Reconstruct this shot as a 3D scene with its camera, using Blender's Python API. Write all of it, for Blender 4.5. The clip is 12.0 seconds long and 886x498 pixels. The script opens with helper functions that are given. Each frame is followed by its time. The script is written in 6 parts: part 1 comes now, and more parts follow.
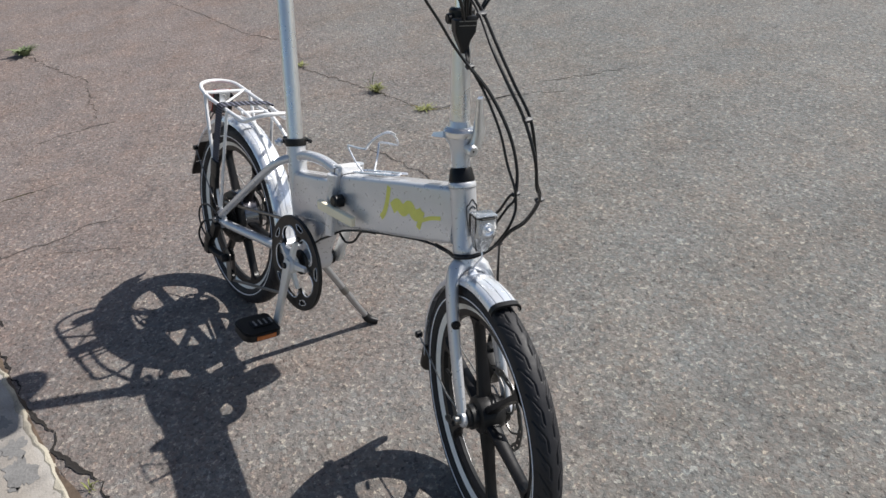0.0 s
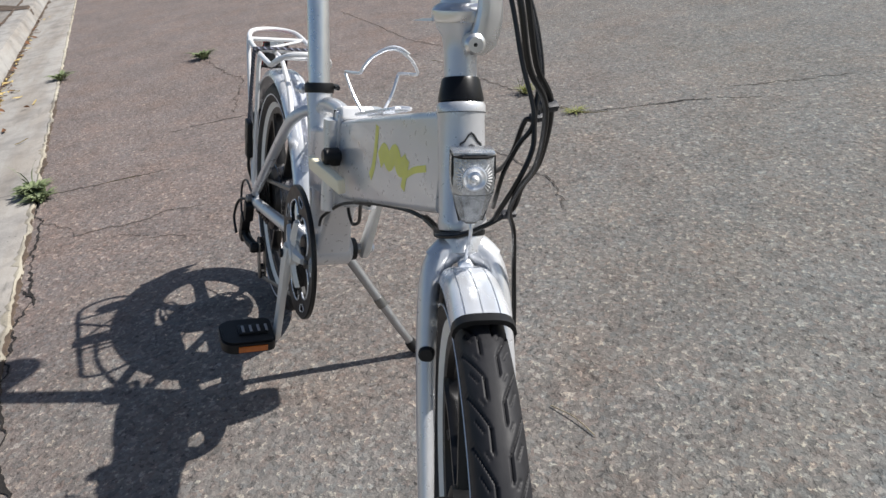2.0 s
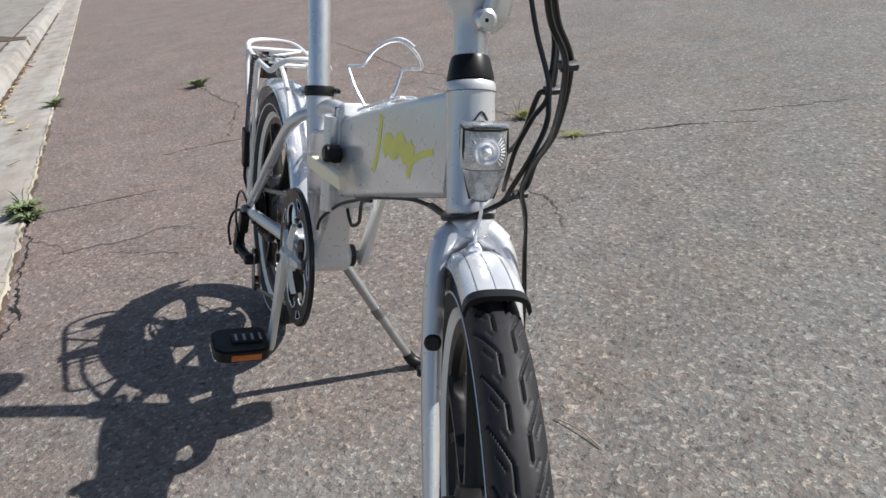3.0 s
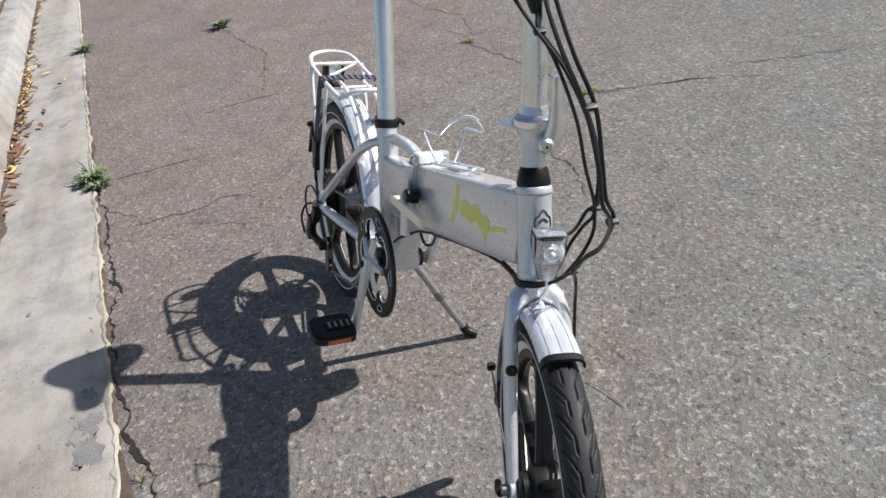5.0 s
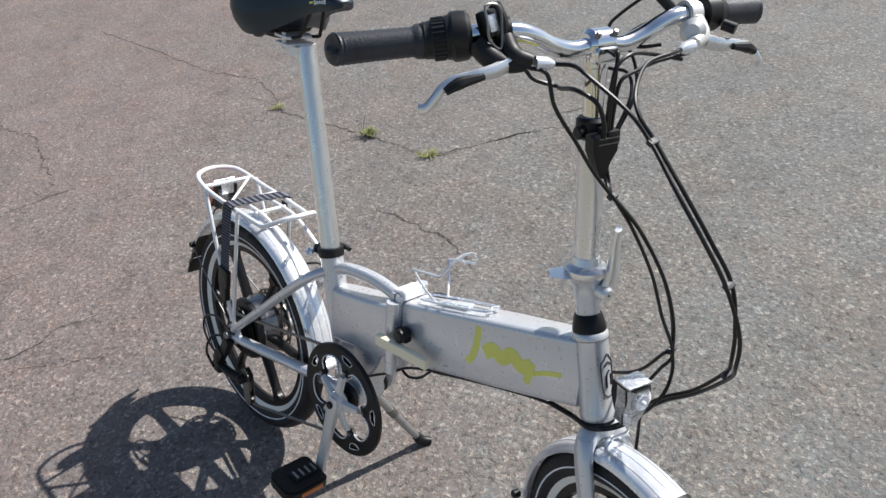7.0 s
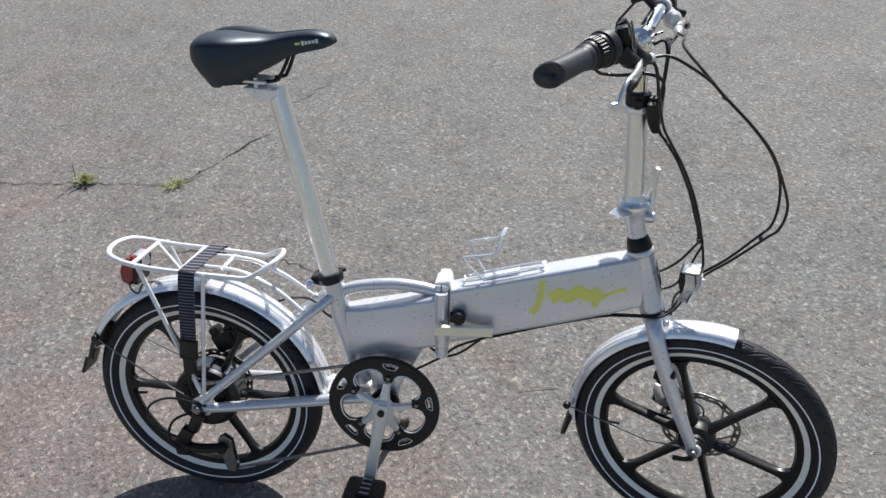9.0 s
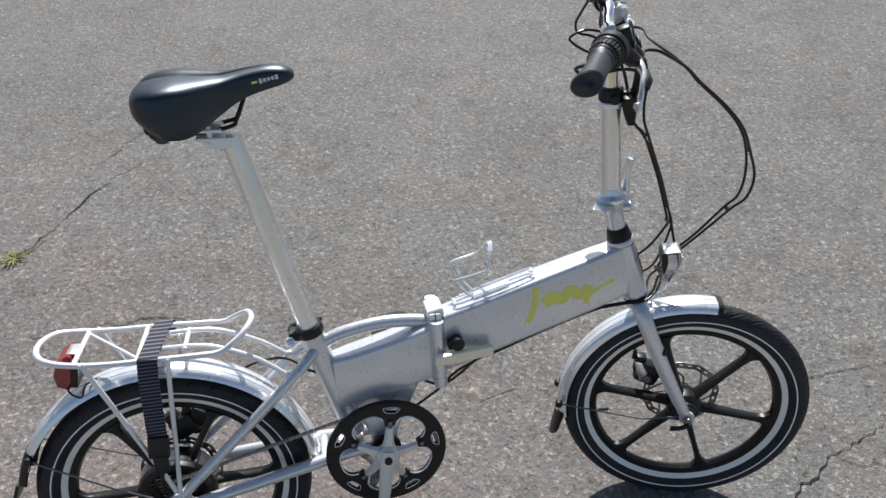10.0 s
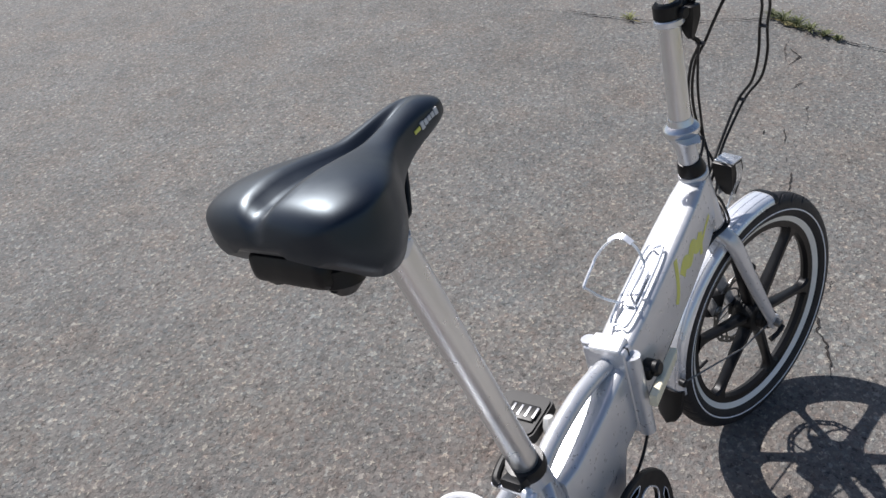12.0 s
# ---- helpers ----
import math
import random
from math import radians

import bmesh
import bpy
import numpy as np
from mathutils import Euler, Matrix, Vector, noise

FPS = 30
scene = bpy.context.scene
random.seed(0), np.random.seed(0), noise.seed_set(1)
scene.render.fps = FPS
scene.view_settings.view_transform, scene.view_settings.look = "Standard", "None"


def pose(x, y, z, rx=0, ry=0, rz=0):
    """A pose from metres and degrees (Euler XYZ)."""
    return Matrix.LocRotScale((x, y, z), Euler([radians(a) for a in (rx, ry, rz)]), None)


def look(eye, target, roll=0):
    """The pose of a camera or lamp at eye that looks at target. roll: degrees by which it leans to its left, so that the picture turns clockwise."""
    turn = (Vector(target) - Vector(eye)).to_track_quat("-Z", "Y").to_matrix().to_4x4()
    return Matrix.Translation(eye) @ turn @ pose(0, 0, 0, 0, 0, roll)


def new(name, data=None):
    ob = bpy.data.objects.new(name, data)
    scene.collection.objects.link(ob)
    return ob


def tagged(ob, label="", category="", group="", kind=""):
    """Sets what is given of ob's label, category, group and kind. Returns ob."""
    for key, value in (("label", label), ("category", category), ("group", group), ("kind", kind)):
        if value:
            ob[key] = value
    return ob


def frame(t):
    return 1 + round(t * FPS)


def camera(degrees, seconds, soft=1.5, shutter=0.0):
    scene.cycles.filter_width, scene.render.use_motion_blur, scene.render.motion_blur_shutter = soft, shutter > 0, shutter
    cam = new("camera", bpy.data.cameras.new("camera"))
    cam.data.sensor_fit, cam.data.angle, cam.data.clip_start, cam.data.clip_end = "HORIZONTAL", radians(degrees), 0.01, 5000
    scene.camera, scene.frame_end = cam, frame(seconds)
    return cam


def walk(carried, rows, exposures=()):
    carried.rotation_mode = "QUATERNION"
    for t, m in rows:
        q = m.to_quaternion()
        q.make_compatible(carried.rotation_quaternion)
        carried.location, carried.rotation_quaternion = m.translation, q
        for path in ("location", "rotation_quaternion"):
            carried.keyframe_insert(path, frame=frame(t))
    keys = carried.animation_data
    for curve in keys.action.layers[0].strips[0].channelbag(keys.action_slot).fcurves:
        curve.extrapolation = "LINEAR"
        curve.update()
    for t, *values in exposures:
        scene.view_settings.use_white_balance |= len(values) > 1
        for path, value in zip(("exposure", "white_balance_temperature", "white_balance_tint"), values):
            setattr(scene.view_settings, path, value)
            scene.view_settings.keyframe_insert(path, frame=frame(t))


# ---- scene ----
cam = camera(61.5, 12.0)
PATH = [
    (0, (1.832, -0.539, 1.26), (0.433, 0.369, 0.155), -6.9),
    (0.5, (1.813, -0.4, 1.182), (0.323, 0.348, 0.076), -10.8),
    (1, (1.744, -0.197, 1.121), (0.113, 0.345, 0.097), -8.7),
    (1.5, (1.635, -0.125, 0.978), (-0.097, 0.24, 0.046), -13.6),
    (2, (1.58, -0.105, 0.846), (-0.132, 0.373, -0.07), -9.8),
    (2.5, (1.565, -0.118, 0.796), (-0.157, 0.404, -0.076), -8.6),
    (3, (1.567, -0.127, 0.787), (-0.175, 0.401, -0.042), -8.8),
    (3.5, (1.584, -0.147, 0.783), (-0.159, 0.367, -0.052), -8.6),
    (3.7, (1.596, -0.156, 0.789), (-0.134, 0.339, -0.085), -7.9),
    (5.3, (1.707, -0.267, 1.194), (0.123, 0.198, 0.065), -12.3),
    (5.5, (1.705, -0.307, 1.233), (0.175, 0.278, 0.087), -12.4),
    (6, (1.656, -0.353, 1.283), (0.252, 0.463, 0.115), -9.0),
    (6.5, (1.519, -0.365, 1.306), (0.147, 0.536, 0.162), -9.1),
    (7, (1.383, -0.471, 1.316), (0.063, 0.525, 0.192), -8.8),
    (7.2, (1.328, -0.577, 1.348), (0.09, 0.596, 0.303), -5.4),
    (8.8, (0.833, -0.939, 1.483), (0.419, 0.577, 0.245), -2.6),
    (9, (0.742, -0.977, 1.499), (0.425, 0.549, 0.245), -2.7),
    (9.5, (0.539, -1.03, 1.512), (0.501, 0.518, 0.246), -1.2),
    (10, (0.39, -0.899, 1.503), (0.619, 0.63, 0.234), -0.7),
    (10.5, (0.205, -0.83, 1.483), (0.685, 0.638, 0.212), 0.9),
    (11, (-0.024, -0.74, 1.476), (0.711, 0.614, 0.201), 1.6),
    (11.5, (-0.131, -0.439, 1.34), (0.787, 0.789, 0.056), -0.4),
    (12, (-0.192, -0.232, 1.298), (1.018, 0.819, 0.102), -5.5),
]
EXPOSURES = [(0.0, 0.47, 6500, 10), (1.5, 0.46, 6500, 10), (2.5, 0.46, 6500, 10), (3.1, 0.54, 6500, 10), (3.7, 0.55, 6500, 10), (5.5, 0.58, 6450, 10), (7.0, 0.61, 6400, 10), (9.0, 0.6, 6300, 10), (9.6, 0.55, 6290, 10), (10.5, 0.41, 6320, 11), (12.0, 0.4, 6350, 13)]
walk(cam, [(t, look(eye, target, roll)) for t, eye, target, roll in PATH], EXPOSURES)

# ---- light ----
SUN = Vector((0.185, 0.985, 1.0)).normalized()
world = bpy.data.worlds.new("world")
scene.world = world
world.use_nodes = True
wn = world.node_tree.nodes
wn.clear()
sky = wn.new("ShaderNodeTexSky")
sky.sky_type = "NISHITA"
sky.sun_disc = False
sky.sun_elevation = math.asin(SUN.z)
sky.sun_rotation = math.atan2(SUN.x, SUN.y)
sky.air_density, sky.dust_density, sky.ozone_density = 1.0, 1.2, 1.0
wback = wn.new("ShaderNodeBackground")
wback.inputs["Strength"].default_value = 0.068
wout = wn.new("ShaderNodeOutputWorld")
world.node_tree.links.new(sky.outputs["Color"], wback.inputs["Color"])
world.node_tree.links.new(wback.outputs["Background"], wout.inputs["Surface"])
sun_data = bpy.data.lights.new("sun", "SUN")
sun_data.energy, sun_data.angle, sun_data.color = 4.5, radians(0.55), (1.0, 0.965, 0.92)
sun_lamp = new("sun", sun_data)
sun_lamp.matrix_world = look(SUN * 20, (0, 0, 0))


# ---- materials ----
class Nodes:
    """A small builder for a node material."""

    def __init__(self, name):
        self.mat = bpy.data.materials.new(name)
        self.mat.use_nodes = True
        self.tree = self.mat.node_tree
        self.tree.nodes.clear()
        self.out = self.tree.nodes.new("ShaderNodeOutputMaterial")
        self.bsdf = self.tree.nodes.new("ShaderNodeBsdfPrincipled")
        self.link(self.bsdf.outputs[0], self.out.inputs["Surface"])
        self.coord = None

    def link(self, a, b):
        self.tree.links.new(a, b)

    def put(self, socket, value):
        if isinstance(value, bpy.types.NodeSocket):
            self.link(value, socket)
        elif isinstance(value, (tuple, list)) and len(value) == 3 and socket.type == "RGBA":
            socket.default_value = (*value, 1)
        else:
            socket.default_value = value

    def set(self, **values):
        for key, value in values.items():
            self.put(self.bsdf.inputs[key.replace("_", " ")], value)
        return self

    def at(self):
        if self.coord is None:
            self.coord = self.tree.nodes.new("ShaderNodeTexCoord").outputs["Object"]
        return self.coord

    def noise(self, scale, detail=4, rough=0.55, vector=None, out="Fac"):
        n = self.tree.nodes.new("ShaderNodeTexNoise")
        n.inputs["Scale"].default_value, n.inputs["Detail"].default_value, n.inputs["Roughness"].default_value = scale, detail, rough
        self.link(vector or self.at(), n.inputs["Vector"])
        return n.outputs[out]

    def cells(self, scale, out="Distance", feature="F1", vector=None, jitter=1.0):
        n = self.tree.nodes.new("ShaderNodeTexVoronoi")
        n.feature = feature
        n.inputs["Scale"].default_value, n.inputs["Randomness"].default_value = scale, jitter
        self.link(vector or self.at(), n.inputs["Vector"])
        return n.outputs[out]

    def ramp(self, fac, *stops):
        n = self.tree.nodes.new("ShaderNodeValToRGB")
        el = n.color_ramp.elements
        while len(el) < len(stops):
            el.new(0.5)
        for e, (pos, col) in zip(el, stops):
            e.position = pos
            e.color = (*col, 1) if isinstance(col, tuple) else (col, col, col, 1)
        self.link(fac, n.inputs["Fac"])
        return n.outputs["Color"]

    def mix(self, fac, a, b, blend="MIX"):
        n = self.tree.nodes.new("ShaderNodeMix")
        n.data_type, n.blend_type = "RGBA", blend
        self.put(n.inputs[0], fac)
        self.put(n.inputs[6], a)
        self.put(n.inputs[7], b)
        return n.outputs[2]

    def math(self, op, a, b=0.0):
        n = self.tree.nodes.new("ShaderNodeMath")
        n.operation = op
        self.put(n.inputs[0], a)
        self.put(n.inputs[1], b)
        return n.outputs[0]

    def split(self, vector, axis):
        n = self.tree.nodes.new("ShaderNodeSeparateXYZ")
        self.link(vector, n.inputs[0])
        return n.outputs[axis]

    def stretch(self, x, y, z):
        n = self.tree.nodes.new("ShaderNodeMapping")
        n.inputs["Scale"].default_value = (x, y, z)
        self.link(self.at(), n.inputs["Vector"])
        return n.outputs[0]

    def bump(self, height, distance=0.001, strength=1.0, under=None):
        n = self.tree.nodes.new("ShaderNodeBump")
        n.inputs["Distance"].default_value, n.inputs["Strength"].default_value = distance, strength
        self.put(n.inputs["Height"], height)
        if under is not None:
            self.link(under, n.inputs["Normal"])
        self.link(n.outputs[0], self.bsdf.inputs["Normal"])
        return n.outputs[0]


def plain(name, colour, rough=0.5, metal=0.0, vary=0.12, scale=60.0, grain=0.0, coat=0.0, spec=0.5):
    """A surface with a slight change of tone and gloss at two scales."""
    n = Nodes(name)
    dark = tuple(c * (1 - vary) for c in colour)
    light = tuple(min(1.0, c * (1 + vary)) for c in colour)
    big = n.noise(scale * 0.12, 3)
    fine = n.noise(scale, 5)
    both = n.math("ADD", n.math("MULTIPLY", big, 0.6), n.math("MULTIPLY", fine, 0.4))
    n.set(Base_Color=n.ramp(both, (0.3, dark), (0.7, light)), Metallic=metal)
    n.put(n.bsdf.inputs["Roughness"], n.ramp(fine, (0.25, max(0.02, rough - 0.07)), (0.75, min(1.0, rough + 0.08))))
    n.bsdf.inputs["Coat Weight"].default_value = coat
    n.bsdf.inputs["Specular IOR Level"].default_value = spec
    if grain:
        n.bump(fine, grain)
    return n.mat


def asphalt_material(name, tone=1.0, fine=False):
    """Worn asphalt: angular stones of two sizes in a brown binder, with stains."""
    n = Nodes(name)

    def bent(scale, amount):
        add = n.tree.nodes.new("ShaderNodeVectorMath")
        add.operation = "ADD"
        shake = n.tree.nodes.new("ShaderNodeVectorMath")
        shake.operation = "SCALE"
        shake.inputs["Scale"].default_value = amount
        n.link(n.noise(scale, 2, 0.5, None, "Color"), shake.inputs[0])
        n.link(n.at(), add.inputs[0])
        n.link(shake.outputs[0], add.inputs[1])
        return add.outputs[0]

    big = n.cells(93, "Color", "F1", bent(125, 0.0155))
    small = n.cells(152, "Color", "F1", bent(188, 0.01))
    tones = ((0.0, (0.108, 0.101, 0.096)), (0.3, (0.128, 0.12, 0.114)), (0.7, (0.15, 0.141, 0.133)), (0.93, (0.176, 0.166, 0.156)), (1.0, (0.25, 0.238, 0.22)))
    pale = ((0.0, (0.1, 0.094, 0.089)), (0.35, (0.13, 0.122, 0.115)), (0.75, (0.15, 0.141, 0.133)), (0.95, (0.18, 0.17, 0.158)), (1.0, (0.27, 0.257, 0.236)))
    colour = n.mix(n.ramp(n.split(big, 1), (0.5, 0.0), (0.62, 1.0)), n.ramp(n.split(small, 0), *tones), n.ramp(n.split(big, 0), *pale))
    binder = n.ramp(n.noise(150, 3, 0.5), (0.32, 0.9), (0.45, 0.985), (0.56, 1.015), (0.72, 1.06))
    colour = n.mix(1.0, colour, binder, "MULTIPLY")
    # worn stone tops, and pits of uneven shape with their shade put into the colour
    chip = n.math("MULTIPLY", n.ramp(n.noise(84, 2, 0.5, bent(120, 0.0145)), (0.612, 0.0), (0.65, 1.0)), n.ramp(n.split(small, 1), (0.2, 0.12), (0.8, 0.66)))
    colour = n.mix(chip, colour, (0.39, 0.365, 0.31))
    pit_shade = n.ramp(n.noise(84, 3, 0.6, bent(125, 0.014)), (0.33, 0.46), (0.4, 1.0))
    colour = n.mix(1.0, colour, pit_shade, "MULTIPLY")
    # reddish and ochre stones here and there
    hue = n.ramp(n.split(big, 2), (0.0, (1.09, 0.985, 0.93)), (0.25, (1.03, 0.998, 0.975)), (0.7, (1.0, 1.0, 0.975)), (1.0, (0.95, 1.005, 1.02)))
    colour = n.mix(1.0, colour, hue, "MULTIPLY")
    # old brown binder towards the gutter, greyer in the carriageway
    grad = n.math("ADD", n.math("MULTIPLY", n.split(n.at(), 1), 0.3), n.math("MULTIPLY", n.split(n.at(), 0), 0.2))
    grad = n.math("ADD", grad, n.math("MULTIPLY", n.noise(1.1, 4), 0.9))
    tint = n.ramp(grad, (0.2, (1.115, 0.98, 0.955)), (0.55, (1.02, 0.995, 0.98)), (0.85, (0.978, 1.0, 0.985)), (1.1, (0.965, 1.0, 0.998)))
    colour = n.mix(1.0, colour, tint, "MULTIPLY")
    patch = n.ramp(n.noise(2.3, 5, 0.6), (0.3, 0.86), (0.7, 1.1))
    colour = n.mix(1.0, colour, patch, "MULTIPLY")
    rusty = n.ramp(n.noise(3.7, 6, 0.62), (0.4, (0.99, 1.0, 1.0)), (0.52, (1.02, 1.0, 0.975)), (0.66, (1.06, 0.985, 0.925)))
    colour = n.mix(1.0, colour, rusty, "MULTIPLY")
    stain = n.ramp(n.noise(9.0, 5, 0.7), (0.34, 0.8), (0.46, 1.0))
    colour = n.mix(1.0, colour, stain, "MULTIPLY")
    colour = n.mix(1.0, colour, (tone * 1.115, tone * 1.138, tone * 1.178), "MULTIPLY")
    n.set(Base_Color=colour, Roughness=0.85)
    n.bsdf.inputs["Specular IOR Level"].default_value = 0.35
    height = n.math("ADD", n.math("MULTIPLY", n.split(small, 2), 0.1), n.math("MULTIPLY", n.noise(84, 2, 0.5, bent(120, 0.0145)), 2.0))
    height = n.math("ADD", height, n.math("MULTIPLY", n.noise(300, 2, 0.5), 0.04))
    n.bump(height, 0.0025 if not fine else 0.0018, 1.0)
    return n.mat


def concrete_material(name, colour=(0.56, 0.53, 0.47), dirt=0.35):
    """Old concrete with sand grain, soot blots, brown wash and pits."""
    n = Nodes(name)
    sand = n.ramp(n.noise(420, 5, 0.65), (0.3, tuple(c * 0.74 for c in colour)), (0.52, colour), (0.72, tuple(min(1, c * 1.2) for c in colour)))
    blot = n.ramp(n.noise(4.2, 7, 0.68), (0.34, (1 - dirt, 1 - dirt, 1 - 0.95 * dirt)), (0.55, (1.0, 1.0, 1.0)))
    wash = n.ramp(n.noise(1.6, 5, 0.65, n.stretch(0.6, 4, 4)), (0.36, (0.86, 0.81, 0.76)), (0.58, (1.04, 1.04, 1.04)))
    out = n.mix(1.0, n.mix(1.0, sand, blot, "MULTIPLY"), wash, "MULTIPLY")
    # scuffs along the strip, dark and pale
    scuff = n.ramp(n.noise(7.0, 6, 0.72, n.stretch(0.35, 3, 3)), (0.3, 0.62), (0.4, 1.0), (0.66, 1.0), (0.74, 1.18))
    out = n.mix(1.0, out, scuff, "MULTIPLY")
    # pits, grouped: dark spots with the shade of a hollow put into the colour
    pits = n.ramp(n.cells(52, "Distance"), (0.1, 0.25), (0.2, 1.0))
    where = n.ramp(n.noise(6.0, 4, 0.6), (0.5, 0.0), (0.62, 0.85))
    out = n.mix(where, out, n.mix(1.0, out, pits, "MULTIPLY"))
    n.set(Base_Color=out, Roughness=0.88)
    n.bump(n.math("ADD", n.math("MULTIPLY", n.noise(260, 5), 0.6), n.math("MULTIPLY", n.noise(40, 5, 0.65), 0.9)), 0.0024, 0.9)
    return n.mat


def strap_material():
    n = Nodes("woven_strap")
    z = n.split(n.at(), 2)
    x = n.split(n.at(), 1)
    wave = n.math("SINE", n.math("MULTIPLY", n.math("ADD", z, n.math("MULTIPLY", x, 0.9)), 760.0))
    n.set(Base_Color=n.ramp(wave, (0.3, (0.012, 0.012, 0.018)), (0.95, (0.17, 0.175, 0.23))), Roughness=0.75)
    n.bump(wave, 0.0012, 0.8)
    return n.mat


ASPHALT = asphalt_material("weathered_asphalt")
ASPHALT_FAR = asphalt_material("smooth_asphalt", 1.12, True)
GUTTER = concrete_material("gutter_concrete", (0.35, 0.332, 0.305), 0.36)
RIM = concrete_material("pale_gutter_rim", (0.4, 0.37, 0.3), 0.6)
KERB = concrete_material("kerb_concrete", (0.345, 0.335, 0.315), 0.36)
SLAB = concrete_material("pavement_concrete", (0.27, 0.253, 0.23), 0.32)
# the shade inside open cracks is put into this near-black colour, with their dirt
CRACK = plain("crack_shade_and_dirt", (0.018, 0.015, 0.013), 0.95, 0, 0.4, 90, 0.003)
SOIL = plain("gutter_soil", (0.085, 0.06, 0.042), 0.95, 0, 0.55, 60, 0.004)
CRACK_THIN = plain("shallow_crack", (0.085, 0.072, 0.062), 0.95, 0, 0.4, 90, 0.003)
TAR = plain("tar_smear", (0.19, 0.185, 0.178), 0.9, 0, 0.3, 160, 0.002)
MOSS = plain("crack_moss", (0.17, 0.145, 0.06), 0.95, 0, 0.5, 120, 0.003)
RUST_DIRT = plain("rusty_dirt", (0.2, 0.1, 0.055), 0.95, 0, 0.5, 90, 0.004)
LEAF = plain("weed_leaf", (0.185, 0.225, 0.11), 0.55, 0, 0.35, 90)
TWIG = plain("dry_twig", (0.3, 0.25, 0.17), 0.8, 0, 0.3, 90)
LEAF_DULL = plain("dull_weed", (0.115, 0.13, 0.05), 0.75, 0, 0.4, 90)
LEAF_MOSS = plain("mossy_grass", (0.25, 0.265, 0.085), 0.7, 0, 0.4, 90)
LEAF_DRY = plain("dry_leaf", (0.55, 0.42, 0.16), 0.7, 0, 0.4, 60)
LEAF_BROWN = plain("brown_leaf", (0.2, 0.09, 0.04), 0.75, 0, 0.4, 60)
PAINT = plain("silver_frame_paint", (0.655, 0.665, 0.685), 0.31, 0.45, 0.04, 90, 0.0, 0.5)
ALLOY = plain("brushed_alloy", (0.77, 0.78, 0.785), 0.3, 0.9, 0.03, 40)
CHROME = plain("polished_alloy", (0.845, 0.87, 0.91), 0.24, 0.55, 0.03, 40)
MIRROR = plain("chrome_plating", (0.82, 0.835, 0.86), 0.13, 1.0, 0.03, 40)
RACK = plain("silver_rack_coating", (0.82, 0.82, 0.82), 0.35, 0.2, 0.03, 60, 0.0, 0.3)
CREAM = plain("cast_alloy_lever", (0.98, 0.88, 0.64), 0.38, 0.0, 0.04, 90)
MATT = plain("cast_alloy", (0.72, 0.71, 0.68), 0.4, 0.35, 0.05, 60)
BLACK = plain("black_plastic", (0.0085, 0.0085, 0.009), 0.42, 0, 0.3, 60, 0, 0, 0.35)
GLOSS = plain("gloss_black_alloy", (0.006, 0.006, 0.0068), 0.36, 0, 0.3, 60, 0, 0.0, 0.3)
VINYL = plain("black_saddle_vinyl", (0.007, 0.009, 0.0155), 0.39, 0, 0.2, 30, 0, 0.0, 0.7)
# blue of the sky's reflection on the saddle, put into the specular tint
VINYL.node_tree.nodes["Principled BSDF"].inputs["Specular Tint"].default_value = (0.72, 0.88, 1.0, 1.0)
RUBBER = plain("tyre_rubber", (0.019, 0.019, 0.0215), 0.55, 0, 0.3, 120, 0.0002, 0, 0.3)
GRIP = plain("grip_rubber", (0.035, 0.037, 0.044), 0.46, 0, 0.3, 400, 0.0004, 0, 0.35)
CABLE = plain("cable_sheath", (0.006, 0.006, 0.0065), 0.35, 0, 0.3, 60, 0, 0, 0.4)
STEEL = plain("dark_steel", (0.25, 0.245, 0.235), 0.42, 1.0, 0.15, 80)
FREEWHEEL = plain("oiled_black_steel", (0.03, 0.029, 0.028), 0.36, 0.6, 0.3, 90)
GUNMETAL = plain("dark_polished_hub", (0.16, 0.16, 0.17), 0.2, 0.95, 0.2, 60)
STAND = plain("worn_kickstand_alloy", (0.42, 0.42, 0.43), 0.34, 0.85, 0.12, 90)
RIMWALL = plain("machined_rim_wall", (0.9, 0.88, 0.81), 0.38, 0.0, 0.06, 120)
STRIPE = plain("reflective_tyre_stripe", (0.93, 0.94, 0.96), 0.3, 0.0, 0.04, 120)
DECAL = plain("yellow_decal", (0.84, 0.81, 0.17), 0.4, 0, 0.1, 90)
FLUTE = plain("mudguard_flute", (0.42, 0.44, 0.48), 0.3, 0.6, 0.05, 60)
BADGE = plain("dark_badge", (0.05, 0.055, 0.06), 0.3, 0.4, 0.2, 90)
WHITE = plain("white_print", (0.72, 0.72, 0.72), 0.5, 0, 0.1, 90)
RED = plain("red_lens", (0.24, 0.008, 0.01), 0.12, 0, 0.2, 200, 0.0, 0.6)
ORANGE = plain("orange_reflector", (0.5, 0.13, 0.02), 0.2, 0, 0.3, 500, 0.0004, 0.4)
LENS = plain("prismatic_lens", (0.6, 0.62, 0.64), 0.12, 0.7, 0.5, 420, 0.0012, 0.6)
GRID = plain("reflex_grid", (0.46, 0.48, 0.5), 0.18, 0.7, 0.75, 700, 0.002, 0.6)
STRAP = strap_material()


